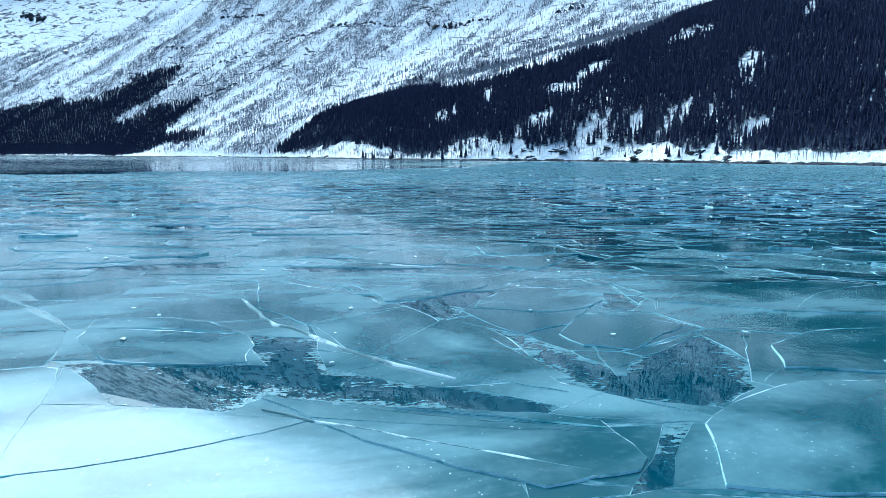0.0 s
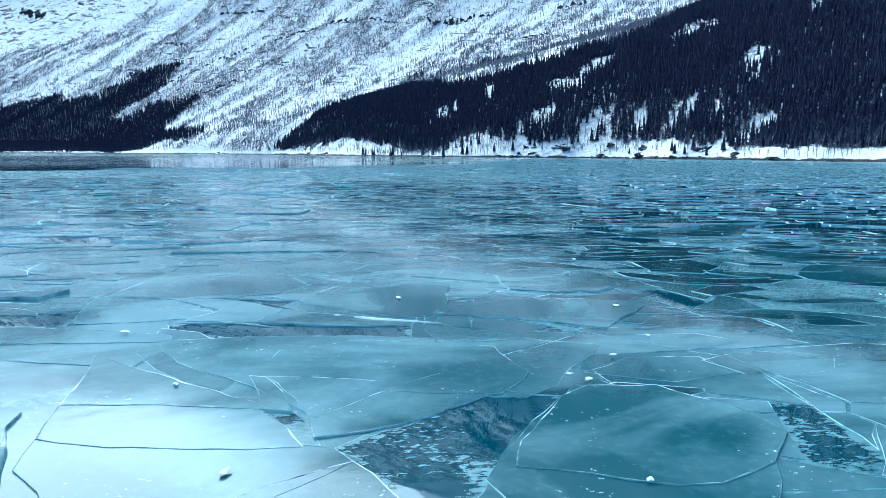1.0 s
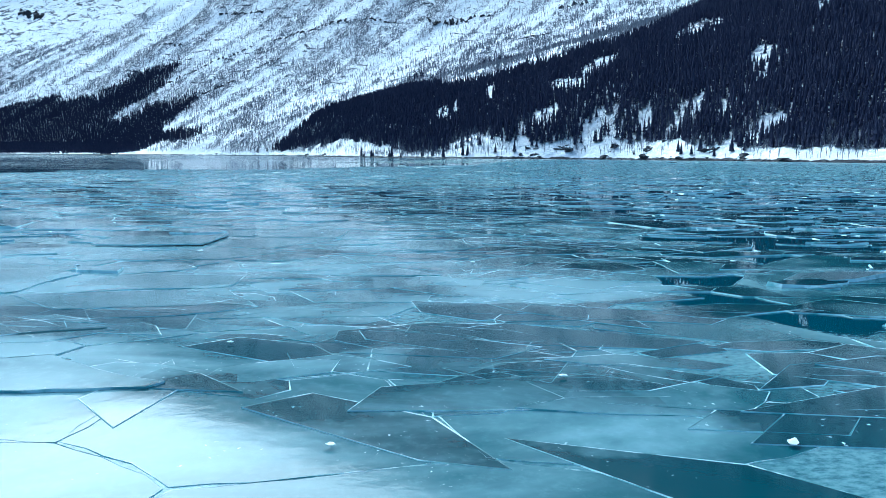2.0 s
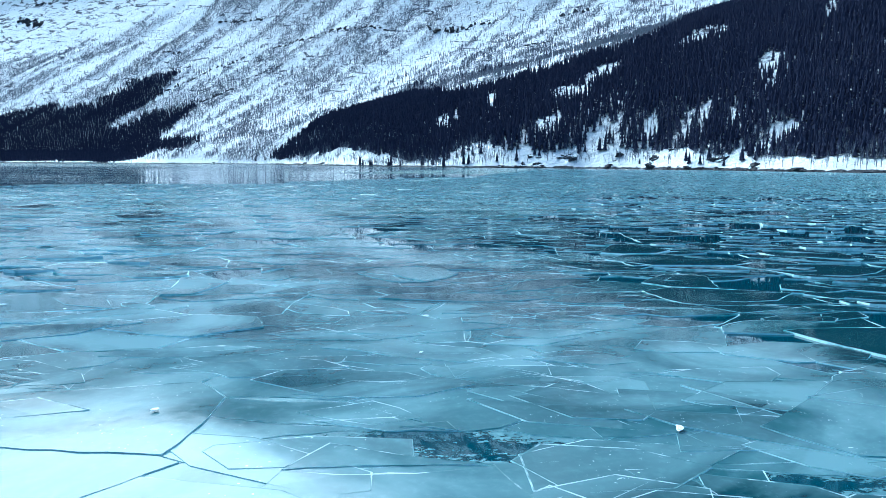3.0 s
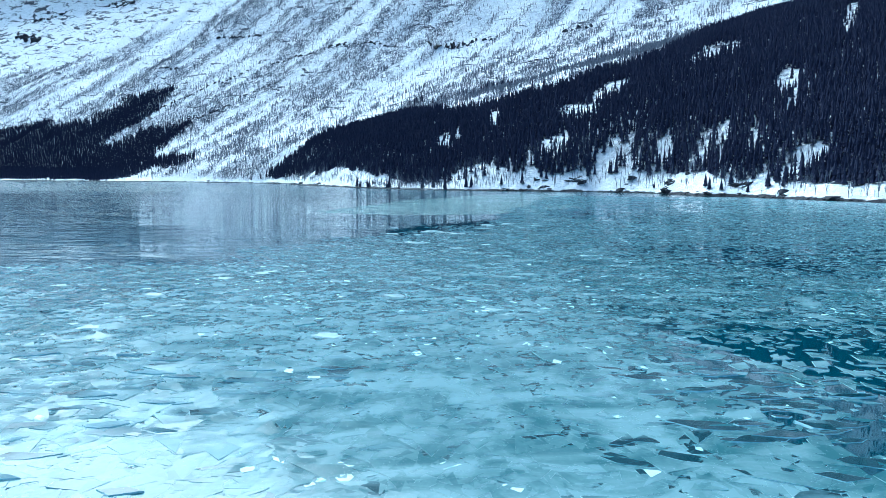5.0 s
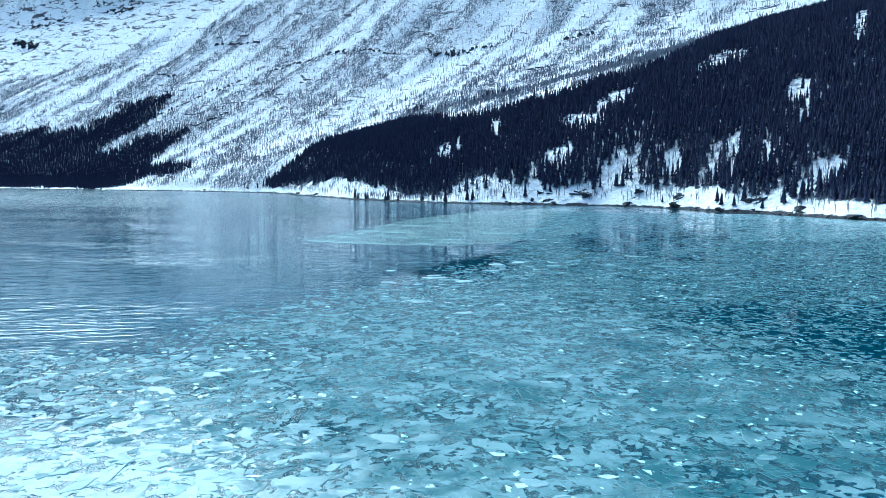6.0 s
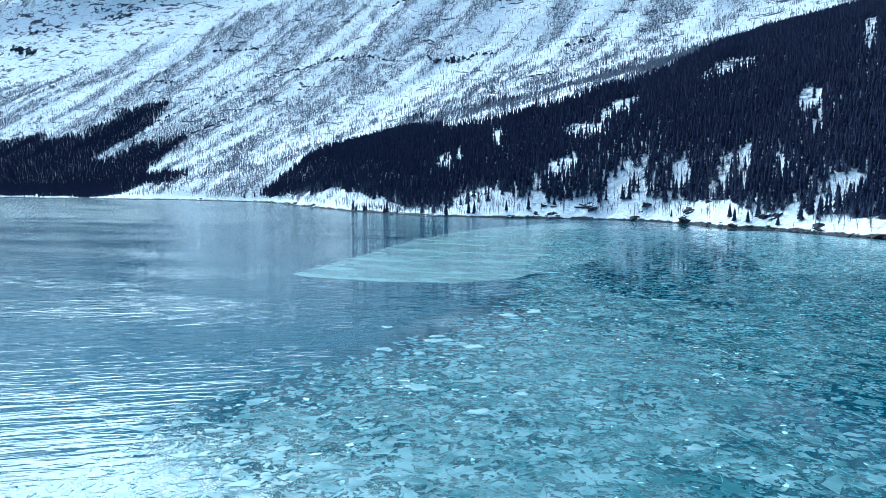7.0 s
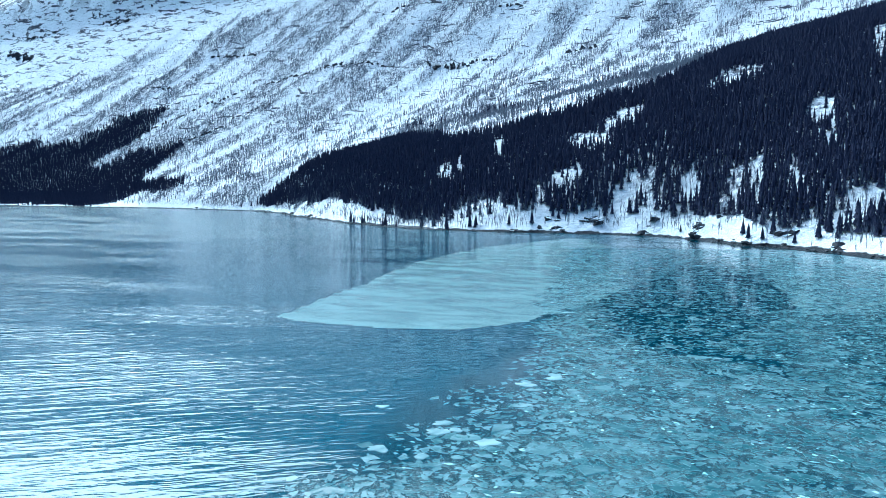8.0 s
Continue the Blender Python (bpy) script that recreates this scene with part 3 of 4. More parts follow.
def plate(poly, z, thick, rim, tilt=(0.0, 0.0), lip=0.006, g=None, flare=0.5):
    """A thin floe: top face, frosted rim round it, broken sides. Returns vertices, faces of the plate, faces of the rim."""
    n = len(poly)
    c = poly.mean(0)
    d = np.linalg.norm(poly - c, axis=1)[:, None]
    w = rim * (g.uniform(0.35, 1.6, (n, 1)) if g is not None else 1.0)
    inner = c + (poly - c) * np.clip(1 - w / np.maximum(d, 1e-3), 0.3, 1)
    slope = lambda q: (q[:, 0] - c[0]) * tilt[0] + (q[:, 1] - c[1]) * tilt[1]  # noqa: E731
    up = lip * (g.uniform(0.0, 2.0, n) if g is not None else 1.0)
    v = np.concatenate([np.c_[inner, z + slope(inner)], np.c_[poly, z + slope(poly) + up], np.c_[poly + (poly - c) / np.maximum(d, 1e-3) * (flare * thick), np.full(n, z - thick)]])
    top = [tuple(range(n))]
    ring = []
    for i in range(n):
        j = (i + 1) % n
        ring += [(i, n + i, n + j, j), (n + i, 2 * n + i, 2 * n + j, n + j)]
    return v, top, ring


def random_plate(g, size, aspect=1.6):
    n = int(g.integers(4, 8))
    a = np.sort(np.linspace(0, 2 * math.pi, n, endpoint=False) + g.uniform(-0.35, 0.35, n))
    r = g.uniform(0.65, 1.1, n) * size
    p = np.c_[np.cos(a) * r * aspect ** 0.5, np.sin(a) * r / aspect ** 0.5]
    t = g.normal(0, 0.45)
    return ccw(p @ np.array([[math.cos(t), math.sin(t)], [-math.sin(t), math.cos(t)]]))


class Field:
    """Collects many plates into one joined mesh."""

    def __init__(self):
        self.v, self.f, self.m, self.n = [], [], [], 0

    def add(self, v, top, ring):
        self.v.append(v)
        for fs, rim in ((top, False), (ring, True)):
            for k, q in enumerate(fs):
                self.f.append(tuple(i + self.n for i in q))
                self.m.append(1 + k % 2 if rim else 0)
        self.n += len(v)

    def done(self, name, label, mats):
        ob = mesh_object(name, np.concatenate(self.v).tolist(), self.f, mats, self.m)
        return tagged(ob, label, "ice floes", kind="stuff")


def floe(poly, z, thick, rim, tilt, g, label):
    """One floe as a thing: its clear plate and the frosted rim round it."""
    c = poly.mean(0)
    v, top, ring = plate(poly, 0, thick, rim, tilt, 0.003, g, 0.1)
    v = v - np.array([c[0], c[1], 0])
    n = len(poly)
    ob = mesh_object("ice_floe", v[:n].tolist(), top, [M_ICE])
    ob.location = (c[0], c[1], z)
    edge = mesh_object("rim", v.tolist(), ring, [M_RIM, M_EDGE], [k % 2 for k in range(len(ring))])
    part("rim", edge, ob, "white frosted broken edge")
    return tagged(ob, label, "ice floe", "broken ice floes")


def voronoi(seeds, reach):
    """Cells of the seeds, each cut out of a square by its neighbours' bisectors."""
    grid = {}
    for k, (x, y, _) in enumerate(seeds):
        grid.setdefault((int(x // reach), int(y // reach)), []).append(k)
    cells = []
    for k, (x, y, s) in enumerate(seeds):
        r = s * 1.6
        poly = [(x - r, y - r), (x + r, y - r), (x + r, y + r), (x - r, y + r)]
        gx, gy = int(x // reach), int(y // reach)
        near = [j for dx in (-1, 0, 1) for dy in (-1, 0, 1) for j in grid.get((gx + dx, gy + dy), ()) if j != k]
        near.sort(key=lambda j: (seeds[j][0] - x) ** 2 + (seeds[j][1] - y) ** 2)
        for j in near[:16]:
            mx, my, nx, ny = (x + seeds[j][0]) / 2, (y + seeds[j][1]) / 2, seeds[j][0] - x, seeds[j][1] - y
            out = []
            for i in range(len(poly)):
                p, q = poly[i], poly[(i + 1) % len(poly)]
                dp, dq = (p[0] - mx) * nx + (p[1] - my) * ny, (q[0] - mx) * nx + (q[1] - my) * ny
                if dp <= 0:
                    out.append(p)
                if dp * dq < 0:
                    f = dp / (dp - dq)
                    out.append((p[0] + (q[0] - p[0]) * f, p[1] + (q[1] - p[1]) * f))
            poly = out
            if len(poly) < 3:
                break
        cells.append(np.array(poly) if len(poly) >= 3 else None)
    return cells


# the large floes that lie along the way: centre, bearing, radii all round
BIG_FLOES = (
    (-2.7, 14.7, 131, (5.8, 2.5, 1.4, 1.3, 2.6, 6.2, 2.3, 1.4, 1.4, 2.3)), (-6.1, 12.5, 147, (2.6, 1.7, 1.3, 1.5, 1.9, 2.5, 1.8, 1.3, 1.4, 1.8)),
    (-0.2, 8.4, 159, (3.5, 1.3, 0.9, 1.0, 1.7, 2.4, 1.9, 0.9, 0.8, 1.1)), (4.9, 9.0, -140, (2.9, 2.0, 1.5, 1.3, 1.6, 3.3, 1.9, 1.4, 1.4, 1.9)),
    (1.0, 15.8, 87, (2.7, 1.7, 1.7, 1.5, 1.6, 2.4, 1.7, 1.4, 1.7, 1.8)), (2.8, 13.9, 56, (1.3, 1.3, 1.2, 1.0, 1.3, 1.5, 1.5, 0.9, 0.9, 1.6)),
    (8.5, 17.9, -164, (4.1, 2.5, 2.0, 2.5, 2.7, 3.9, 2.6, 1.9, 2.1, 2.7)), (7.1, 12.9, -144, (2.4, 1.6, 1.5, 1.1, 1.4, 3.1, 1.5, 1.2, 1.1, 1.6)))
MID_FLOES = (
    (-3.4, 21.2, 102, (4.7, 2.8, 2.7, 2.8, 3.0, 4.5, 3.5, 1.9, 2.1, 3.8)), (-2.8, 24.0, 83, (1.9, 1.6, 1.8, 2.4, 1.7, 1.7, 2.4, 1.7, 1.5, 2.2)),
    (0.8, 22.8, -164, (2.3, 1.0, 1.0, 1.7, 1.5, 2.2, 1.4, 1.1, 1.2, 1.5)), (1.3, 26.2, 122, (1.7, 1.6, 1.4, 1.8, 1.6, 1.7, 1.6, 1.6, 1.8, 1.5)),
    (-4.2, 21.6, -148, (0.8, 0.35, 0.25, 0.25, 0.35, 0.8, 0.35, 0.25, 0.25, 0.4)), (-1.9, 18.5, -173, (1.9, 1.9, 2.3, 1.8, 1.8, 2.1, 2.2, 1.7, 1.9, 2.1)),
    (1.4, 16.8, -144, (1.9, 1.4, 1.4, 1.4, 1.6, 1.5, 1.6, 1.5, 1.3, 1.4)), (8.7, 39.4, 55, (5.8, 3.8, 2.9, 3.1, 4.6, 5.0, 4.2, 2.4, 2.3, 3.5)))
FAR_FLOES = (
    (-3.0, 45.2, 118, (2.1, 1.7, 2.0, 1.6, 1.7, 2.1, 2.2, 1.4, 1.4, 2.4)), (-8.9, 59.2, -174, (0.6, 0.5, 0.4, 0.6, 0.5, 0.6, 0.6, 0.4, 0.5, 0.6)),
    (-4.6, 60.4, 113, (1.6, 1.5, 1.7, 1.4, 1.6, 1.6, 1.5, 1.6, 1.5, 1.5)), (-11.0, 72.1, 74, (2.5, 1.4, 1.0, 1.1, 2.2, 2.1, 1.9, 1.1, 1.1, 1.7)),
    (-9.3, 68.6, 48, (0.9, 0.35, 0.25, 0.25, 0.35, 1.7, 0.35, 0.25, 0.25, 0.35)), (-4.3, 71.9, -149, (2.1, 1.7, 1.0, 1.0, 1.4, 1.9, 1.4, 1.4, 1.1, 1.3)),
    (-14.3, 83.0, 124, (1.4, 1.3, 0.9, 0.8, 1.2, 1.3, 1.3, 1.0, 0.9, 1.1)), (-10.8, 83.7, -136, (1.4, 1.0, 0.8, 1.0, 1.2, 1.1, 1.0, 1.3, 0.8, 0.8)),
    (-3.8, 81.3, 47, (1.7, 1.5, 1.7, 1.4, 1.6, 1.7, 1.6, 1.3, 1.7, 1.5)))


def build_ice():
    g = np.random.default_rng(21)
    shapes = []
    for cx, cy, turn, radii in BIG_FLOES + MID_FLOES + FAR_FLOES:
        n = len(radii)
        p = np.array([(cx + r * math.cos(radians(turn) + 2 * math.pi * k / n), cy + r * math.sin(radians(turn) + 2 * math.pi * k / n)) for k, r in enumerate(radii)])
        shapes.append(ccw(p))
    for k, p in enumerate(shapes):
        for q in cut_by_leads(p):
            tilt = tuple(g.uniform(-0.004, 0.004, 2))
            floe(ragged(q, 0.3, 0.025, g), 0.024 + 0.005 * (k % 4), 0.05, float(g.choice([0.006, 0.012, 0.02])), tilt, g, "large thin blue-green ice floe on dark lake water")
    # the broken sheet: big cells close to the start, smaller ones further out
    seeds = []
    for y0, y1, half, s in ((-14, 30, 32, 2.8), (30, 60, 52, 2.1), (60, 92, 72, 2.3)):
        for yy in np.arange(y0, y1, s):
            for xx in np.arange(-half / 1.7, half / 1.7, s):
                seeds.append((xx + g.uniform(-0.5, 0.5) * s, yy + g.uniform(-0.5, 0.5) * s, s))
    cells = [c if c is None else c * np.array([1.7, 1.0]) for c in voronoi(seeds, 4.0)]
    seeds = [(x * 1.7, y, s) for x, y, s in seeds]
    order = sorted(range(len(seeds)), key=lambda k: abs(seeds[k][0] + 1) * 1.6 + max(seeds[k][1], 0))
    field, singles = Field(), 0
    for k in order:
        poly, (x, y, s) = cells[k], seeds[k]
        if poly is None or g.random() < 0.02 + 0.70 * float(openness(x, y)):
            continue
        if abs(x) > (30 + 0.35 * max(y, 0)) * (0.75 + 0.5 * float(vnoise(x / 12, y / 12, 47, 2))) or y > 85 + 12 * float(vnoise(x / 9, 0.5, 48, 2)):
            continue
        near = y < 60 and abs(x) < 24
        c = poly.mean(0)
        for piece in cut_by_leads(c + (poly - c) * (1 - g.uniform(0.002, 0.02))):
            piece = ragged(piece, 0.35 if near else 0.9, 0.03, g)
            tilt = tuple(g.normal(0, float(np.interp(y, [20, 32, 50], [0.0010, 0.0025, 0.003])), 2))
            flat = 1 - 0.7 * float(closed_strip(x, y)) * (y > 26)
            tilt = (tilt[0] * flat, tilt[1] * flat)
            z = 0.006 + g.uniform(0, 0.010) * flat + 0.5 * s * (abs(tilt[0]) + abs(tilt[1])) * (y > 26)
            if y > 30 and abs(x + 0.04 * y) > 5:
                z += g.exponential(0.014)
            if singles < 250 and y > 2:
                singles += 1
                size = "broad" if area(piece) > 6 else "small"
                floe(piece, z, 0.04, float(g.choice([0.004, 0.008, 0.014])), tilt, g, f"{size} sheet of thin greenish ice between open cracks")
            else:
                field.add(*plate(piece, z, z + 0.02, float(g.choice([0.01, 0.02, 0.03])), tilt, 0.003, g))
    # plates pushed up on one another
    raft = 0
    for _ in range(8500):
        y = 18 + 92 * g.random() ** 0.9
        x = g.uniform(-1, 1) * (14 + 0.6 * y)
        if leads(x, y) < 0.1 or (y < 30 and g.random() < 0.7):
            continue
        if (x < -2 and g.random() < 0.35) or g.random() < 0.45 * float(openness(x, y)):
            continue
        size = g.uniform(0.3, 1.3) if y < 70 else g.uniform(0.25, 1.0)
        p = random_plate(g, size, g.uniform(1.2, 3.2)) * np.array([1.25, 0.9]) + np.array([x, y])
        tilt = tuple(g.normal(0, float(np.interp(y, [20, 34, 90], [0.003, 0.007, 0.012])), 2))
        z = float(np.interp(y, [26, 36, 60, 100], [0.020, 0.022, 0.020, 0.026])) + 0.7 * (abs(tilt[0]) + abs(tilt[1])) * size
        flat = 1 - 0.6 * float(closed_strip(x, y))
        tilt, z = (tilt[0] * flat, tilt[1] * flat), 0.008 + (z - 0.008) * flat
        if abs(x + 0.04 * y) > 8 and y > 22 and g.random() < (0.35 if x > 0 else 0.15):
            p = (p - [x, y]) * 0.7 + [x, y]
            tilt = (g.normal(0, 0.015), g.normal(0, 0.03))
            z = g.uniform(0.025, 0.055) + 0.7 * (abs(tilt[0]) + abs(tilt[1])) * size
        near = y < 62 and abs(x) < 14 and raft < 45
        p = ragged(p, 0.4, 0.015, g) if near else p
        if near:
            raft += 1
            floe(p, z, z + 0.01, 0.012, tilt, g, "small plate of clear ice rafted up on larger floes")
        else:
            field.add(*plate(p, z, z + 0.01, 0.016, tilt, 0.003, g))
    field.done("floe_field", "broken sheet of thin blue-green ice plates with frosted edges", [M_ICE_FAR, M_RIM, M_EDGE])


def brash_edge(x):
    """How far out the drifting brash reaches at a given x."""
    return np.interp(x, [-90, -56, -40, -34, -27, -17, -5, 8, 34, 60, 110, 200], [120, 152, 162, 180, 196, 214, 244, 330, 480, 520, 520, 520])


DARK_REACH = [(61, 443), (112, 452), (92, 380), (71, 313), (50, 275), (31, 236), (20, 240), (14, 290), (30, 350)]


def dark_water(x, y):
    """1 in the dark reach off the shore where little ice lies, and in the dark pools of the brash."""
    x, y = np.asarray(x, float), np.asarray(y, float)
    wx, wy = x + 22 * (vnoise(x / 18, y / 18, 56, 3) - 0.5), y + 30 * (vnoise(x / 18, y / 18, 57, 3) - 0.5)
    pool = np.exp(-(((wx - 33) / 11) ** 2 + ((wy - 163) / 13) ** 2) * 0.8)
    return np.maximum(inside(wx, wy, DARK_REACH) * 0.85, np.clip(1.4 * pool - 0.1, 0, 1))


def build_brash():
    """Tens of thousands of small plates, thinning out towards the open lake."""
    g = np.random.default_rng(33)
    m = 300000
    y = 77 + 400 * g.random(m) ** 1.9
    x = g.uniform(-1, 1, m) * (30 + 0.5 * y)
    ok = (y < brash_edge(x) - np.abs(g.normal(0, 16, m)) - 50 * (vnoise(x / 26, y / 14, 5, 3) - 0.4)) & (shore_distance(x, y) < -6) & ((y > 112) | (leads(x, y) > 0.05))
    ok &= y > 76 + 14 * vnoise(x / 9, y / 9, 49, 2)
    ok &= g.random(m) > 0.85 * np.clip((x - 1) / 8, 0, 1) * np.clip((132 - y) / 18, 0, 1)
    ok &= g.random(m) > 0.5 * dark_water(x, y)
    x, y = x[ok][:112000], y[ok][:112000]
    n, k = len(x), 4
    size = np.interp(y, [84, 108, 130, 160, 280, 420], [0.54, 0.42, 0.31, 0.30, 0.50, 0.9]) * g.lognormal(0, 0.5, n)
    a = (np.arange(k) * 2 * math.pi / k)[None] + g.uniform(-0.45, 0.45, (n, k))
    r = size[:, None] * g.uniform(0.55, 1.15, (n, k))
    long = g.uniform(1.0, 1.7, (n, 1))
    px, py = np.cos(a) * r * long, np.sin(a) * r / long
    t = g.uniform(0, math.pi, (n, 1))
    qx, qy = px * np.cos(t) - py * np.sin(t), px * np.sin(t) + py * np.cos(t)
    tilt = g.normal(0, 0.022, (2, n, 1)) * np.interp(y, [90, 115], [0.3, 1.0])[:, None]
    z = g.uniform(0.014, 0.030, (n, 1)) + qx * tilt[0] + qy * tilt[1]
    top = np.stack([x[:, None] + qx, y[:, None] + qy, z], -1)
    low = top * np.array([1, 1, 0]) + np.array([0, 0, -0.02])
    v = np.concatenate([top, low], 1).reshape(-1, 3)
    base = np.arange(n)[:, None] * 2 * k
    i, j = np.arange(k)[None], (np.arange(k)[None] + 1) % k
    side = np.stack([base + i, base + k + i, base + k + j, base + j], -1).reshape(-1, 4)
    faces = (base + i).tolist() + side.tolist()
    white = g.random(n) < (0.012 + 0.5 * np.clip(vnoise(x / 12, y / 6, 15, 3) - 0.55, 0, 0.3)) * (size < 0.5)
    index = np.concatenate([np.where(white, 2, 0), np.full(n * k, 2)])
    ob = mesh_object("brash_ice", v.tolist(), faces, [M_BRASH, M_RIM, M_EDGE], index.tolist())
    tagged(ob, "drifting field of small broken ice plates on teal water", "ice floes", kind="stuff")


def ice_pan(x, y, size, seed):
    """A small rounded pan of pale slushy ice, low in the middle, with a raised ragged rim."""
    g = np.random.default_rng(seed)
    n = 13
    a = np.arange(n) * 2 * math.pi / n + g.uniform(-0.12, 0.12, n)
    r = size * g.uniform(0.55, 1.2, n)
    long = g.uniform(1.0, 1.6)
    rows = [(0, 0, 0.045)]
    for f, h in ((0.55, 0.045), (0.9, 0.07), (1.0, 0.05), (1.06, -0.02)):
        rows += [(f * r[k] * long * math.cos(a[k]), f * r[k] * math.sin(a[k]), h + g.uniform(-0.006, 0.006)) for k in range(n)]
    faces = [(0, 1 + k, 1 + (k + 1) % n) for k in range(n)]
    for ring in range(3):
        b = 1 + ring * n
        faces += [(b + k, b + n + k, b + n + (k + 1) % n, b + (k + 1) % n) for k in range(n)]
    ob = mesh_object("ice_pan", rows, faces, [M_PAN], smooth=True)
    ob.matrix_world = pose(x, y, 0, 0, 0, g.uniform(-40, 40))
    return tagged(ob, "pale rounded pan of slushy ice drifting among brash", "ice pan", "pans in the brash")


def build_pans():
    g = np.random.default_rng(95)
    for cx, cy, reach, n in ((3, 215, 3, 2), (-15, 198, 7, 12), (-6, 219, 5, 5), (2, 223, 5, 3), (22, 240, 5, 3), (7, 277, 5, 2), (-11, 125, 6, 4), (0, 126, 5, 3),
                             (-27, 147, 6, 6), (-31, 129, 6, 6), (-12, 160, 12, 6), (4, 150, 9, 4)):
        for _ in range(n):
            ice_pan(cx + g.normal(0, reach * 0.7), cy + g.normal(0, reach), g.uniform(0.3, 0.9) * (1.5 if cy > 180 else 1.0), int(g.integers(1, 9999)))


build_ice()
build_brash()
build_pans()
def slush_film(name, xs, ys, thickness, mat, label):
    """A thin film on the water whose thickness says where it is torn open."""
    gx, gy = np.meshgrid(xs, ys)
    thick = thickness(gx, gy)
    idx = np.arange(gx.size).reshape(gx.shape)
    quads = np.stack([idx[:-1, :-1], idx[:-1, 1:], idx[1:, 1:], idx[1:, :-1]], -1).reshape(-1, 4)
    quads = quads[(thick.ravel()[quads] > 0).any(1)]
    used, back = np.unique(quads, return_inverse=True)
    co = np.stack([gx.ravel(), gy.ravel(), np.full(gx.size, 0.004 if name != "skim_ice" else 0.008)], -1)[used]
    ob = mesh_object(name, co, back.reshape(-1, 4).tolist(), [mat])
    ob.data.attributes.new("thick", "FLOAT", "POINT").data.foreach_set("value", thick.ravel()[used].astype(np.float32))
    tagged(ob, label, "slush", kind="stuff")


def far_slush(x, y):
    out = (brash_edge(x) + 14 - y) / 60 - 1.2 * (vnoise(x / 26, y / 14, 5, 3) - 0.4)
    dark = np.clip((x - 1) / 8, 0, 1) * np.clip((132 - y) / 18, 0, 1)
    return (1 - 0.95 * dark_water(x, y)) * 0.75 * np.clip(out, 0, 1) * (1 - 0.95 * dark) * (1 - 0.3 * np.clip(x / 35, 0, 1)) * np.clip((y - 82) / 12, 0, 1) * (shore_distance(x, y) < -4)


def near_slush(x, y):
    sheet = 0.18 + 0.82 * np.clip((leads(x, y) + 0.12) / 0.3, 0, 1)
    torn = np.clip((vnoise(x / 7, y / 2.6, 6, 3) - np.interp(y, [26, 40], [0.58, 0.47]) - 0.2 * closed_strip(x, y) + 0.34 * openness(x, y)) / 0.08, 0, 1) * np.clip((y - 26) / 10, 0, 1)
    reach = np.clip((60 + 40 * (vnoise(x / 18, y / 18, 50, 3) - 0.5) - np.abs(x)) / 10, 0, 1)
    return (sheet - 1.0 * torn).clip(0, 1) * np.clip((98 + 14 * vnoise(x / 9, y / 9, 52, 2) - y) / 10, 0, 1) * reach


TONGUE = [(-55, 272), (-51.6, 291), (-46, 323), (-36, 391), (-11, 470), (39, 545), (90, 560), (110, 470), (61, 400), (35, 330), (12, 290), (0, 273), (-11, 263), (-26, 260), (-45, 264)]
SHORE_ICE = [(126, 440), (112, 440), (92, 380), (71, 313), (62, 285), (90, 290), (130, 330), (200, 330), (200, 420)]


def shore_skim(x, y):
    """The smooth tongue of new ice, sharp towards the lake and fading into the brash, and the sheet along the shore."""
    wx, wy = x + 3 * (vnoise(x / 9, y / 9, 58, 3) - 0.5), y + 5 * (vnoise(x / 9, y / 9, 59, 3) - 0.5)
    tongue = inside(wx, wy, TONGUE) * np.clip(1.9 - (x + 0.10 * (300 - y) + 20 * vnoise(x / 20, y / 30, 60, 3)) / 32, 0.25, 1.9)
    sheet = inside(wx + 8 * (vnoise(x / 15, y / 25, 62, 3) - 0.5), wy, SHORE_ICE) * (0.95 + 0.9 * (vnoise(x / 40, y / 12, 69, 3) - 0.4))
    return np.maximum(tongue, sheet) * (shore_distance(x, y) < -2)


slush_film("skim_ice", np.arange(-60, 205, 1.5), np.arange(255, 570, 1.5), shore_skim, M_SKIM, "smooth grey-green tongue of new ice on open water")
slush_film("slush_film", np.arange(-110, 220, 3.0), np.arange(82, 436, 3.0), far_slush, M_SLUSH, "thin teal film of slush between the drifting ice plates")
slush_film("new_ice_film", np.arange(-80, 80, 0.4), np.arange(-20, 110, 0.4), near_slush, M_NEW_ICE, "thin film of new ice in the cracks between floes")


def refrozen_crack(x, y, length, turn, wide, seed, bow=None, proud=0.04):
    """A low wavering ridge of white ice where a crack froze shut."""
    g = np.random.default_rng(seed)
    n = max(6, int(length / 0.4))
    t = np.linspace(-0.5, 0.5, n)
    bend = (g.uniform(-0.12, 0.12) if bow is None else bow) * length
    side = bend * (0.25 - t * t) * 4 + np.cumsum(g.normal(0, 0.05, n))
    w = wide * g.uniform(0.15, 1.5, n) * np.clip((0.5 - np.abs(t)) * 8, 0.1, 1)
    rows = []
    for k in range(n):
        for q, h in ((-1.0, 0.0), (-0.5, proud), (0.5, proud - 0.002), (1.0, 0.0)):
            rows.append((t[k] * length, side[k] + q * w[k], h))
    f = [(4 * k + i, 4 * k + 4 + i, 4 * k + 5 + i, 4 * k + 1 + i) for k in range(n - 1) for i in range(3)]
    ob = mesh_object("ice_ridge", rows, f, [M_RIM], smooth=True)
    ob.matrix_world = pose(x, y, 0, 0, 0, turn)
    return tagged(ob, "thin white ridge of refrozen ice along an old crack", "ice ridge", "ridges in the ice")


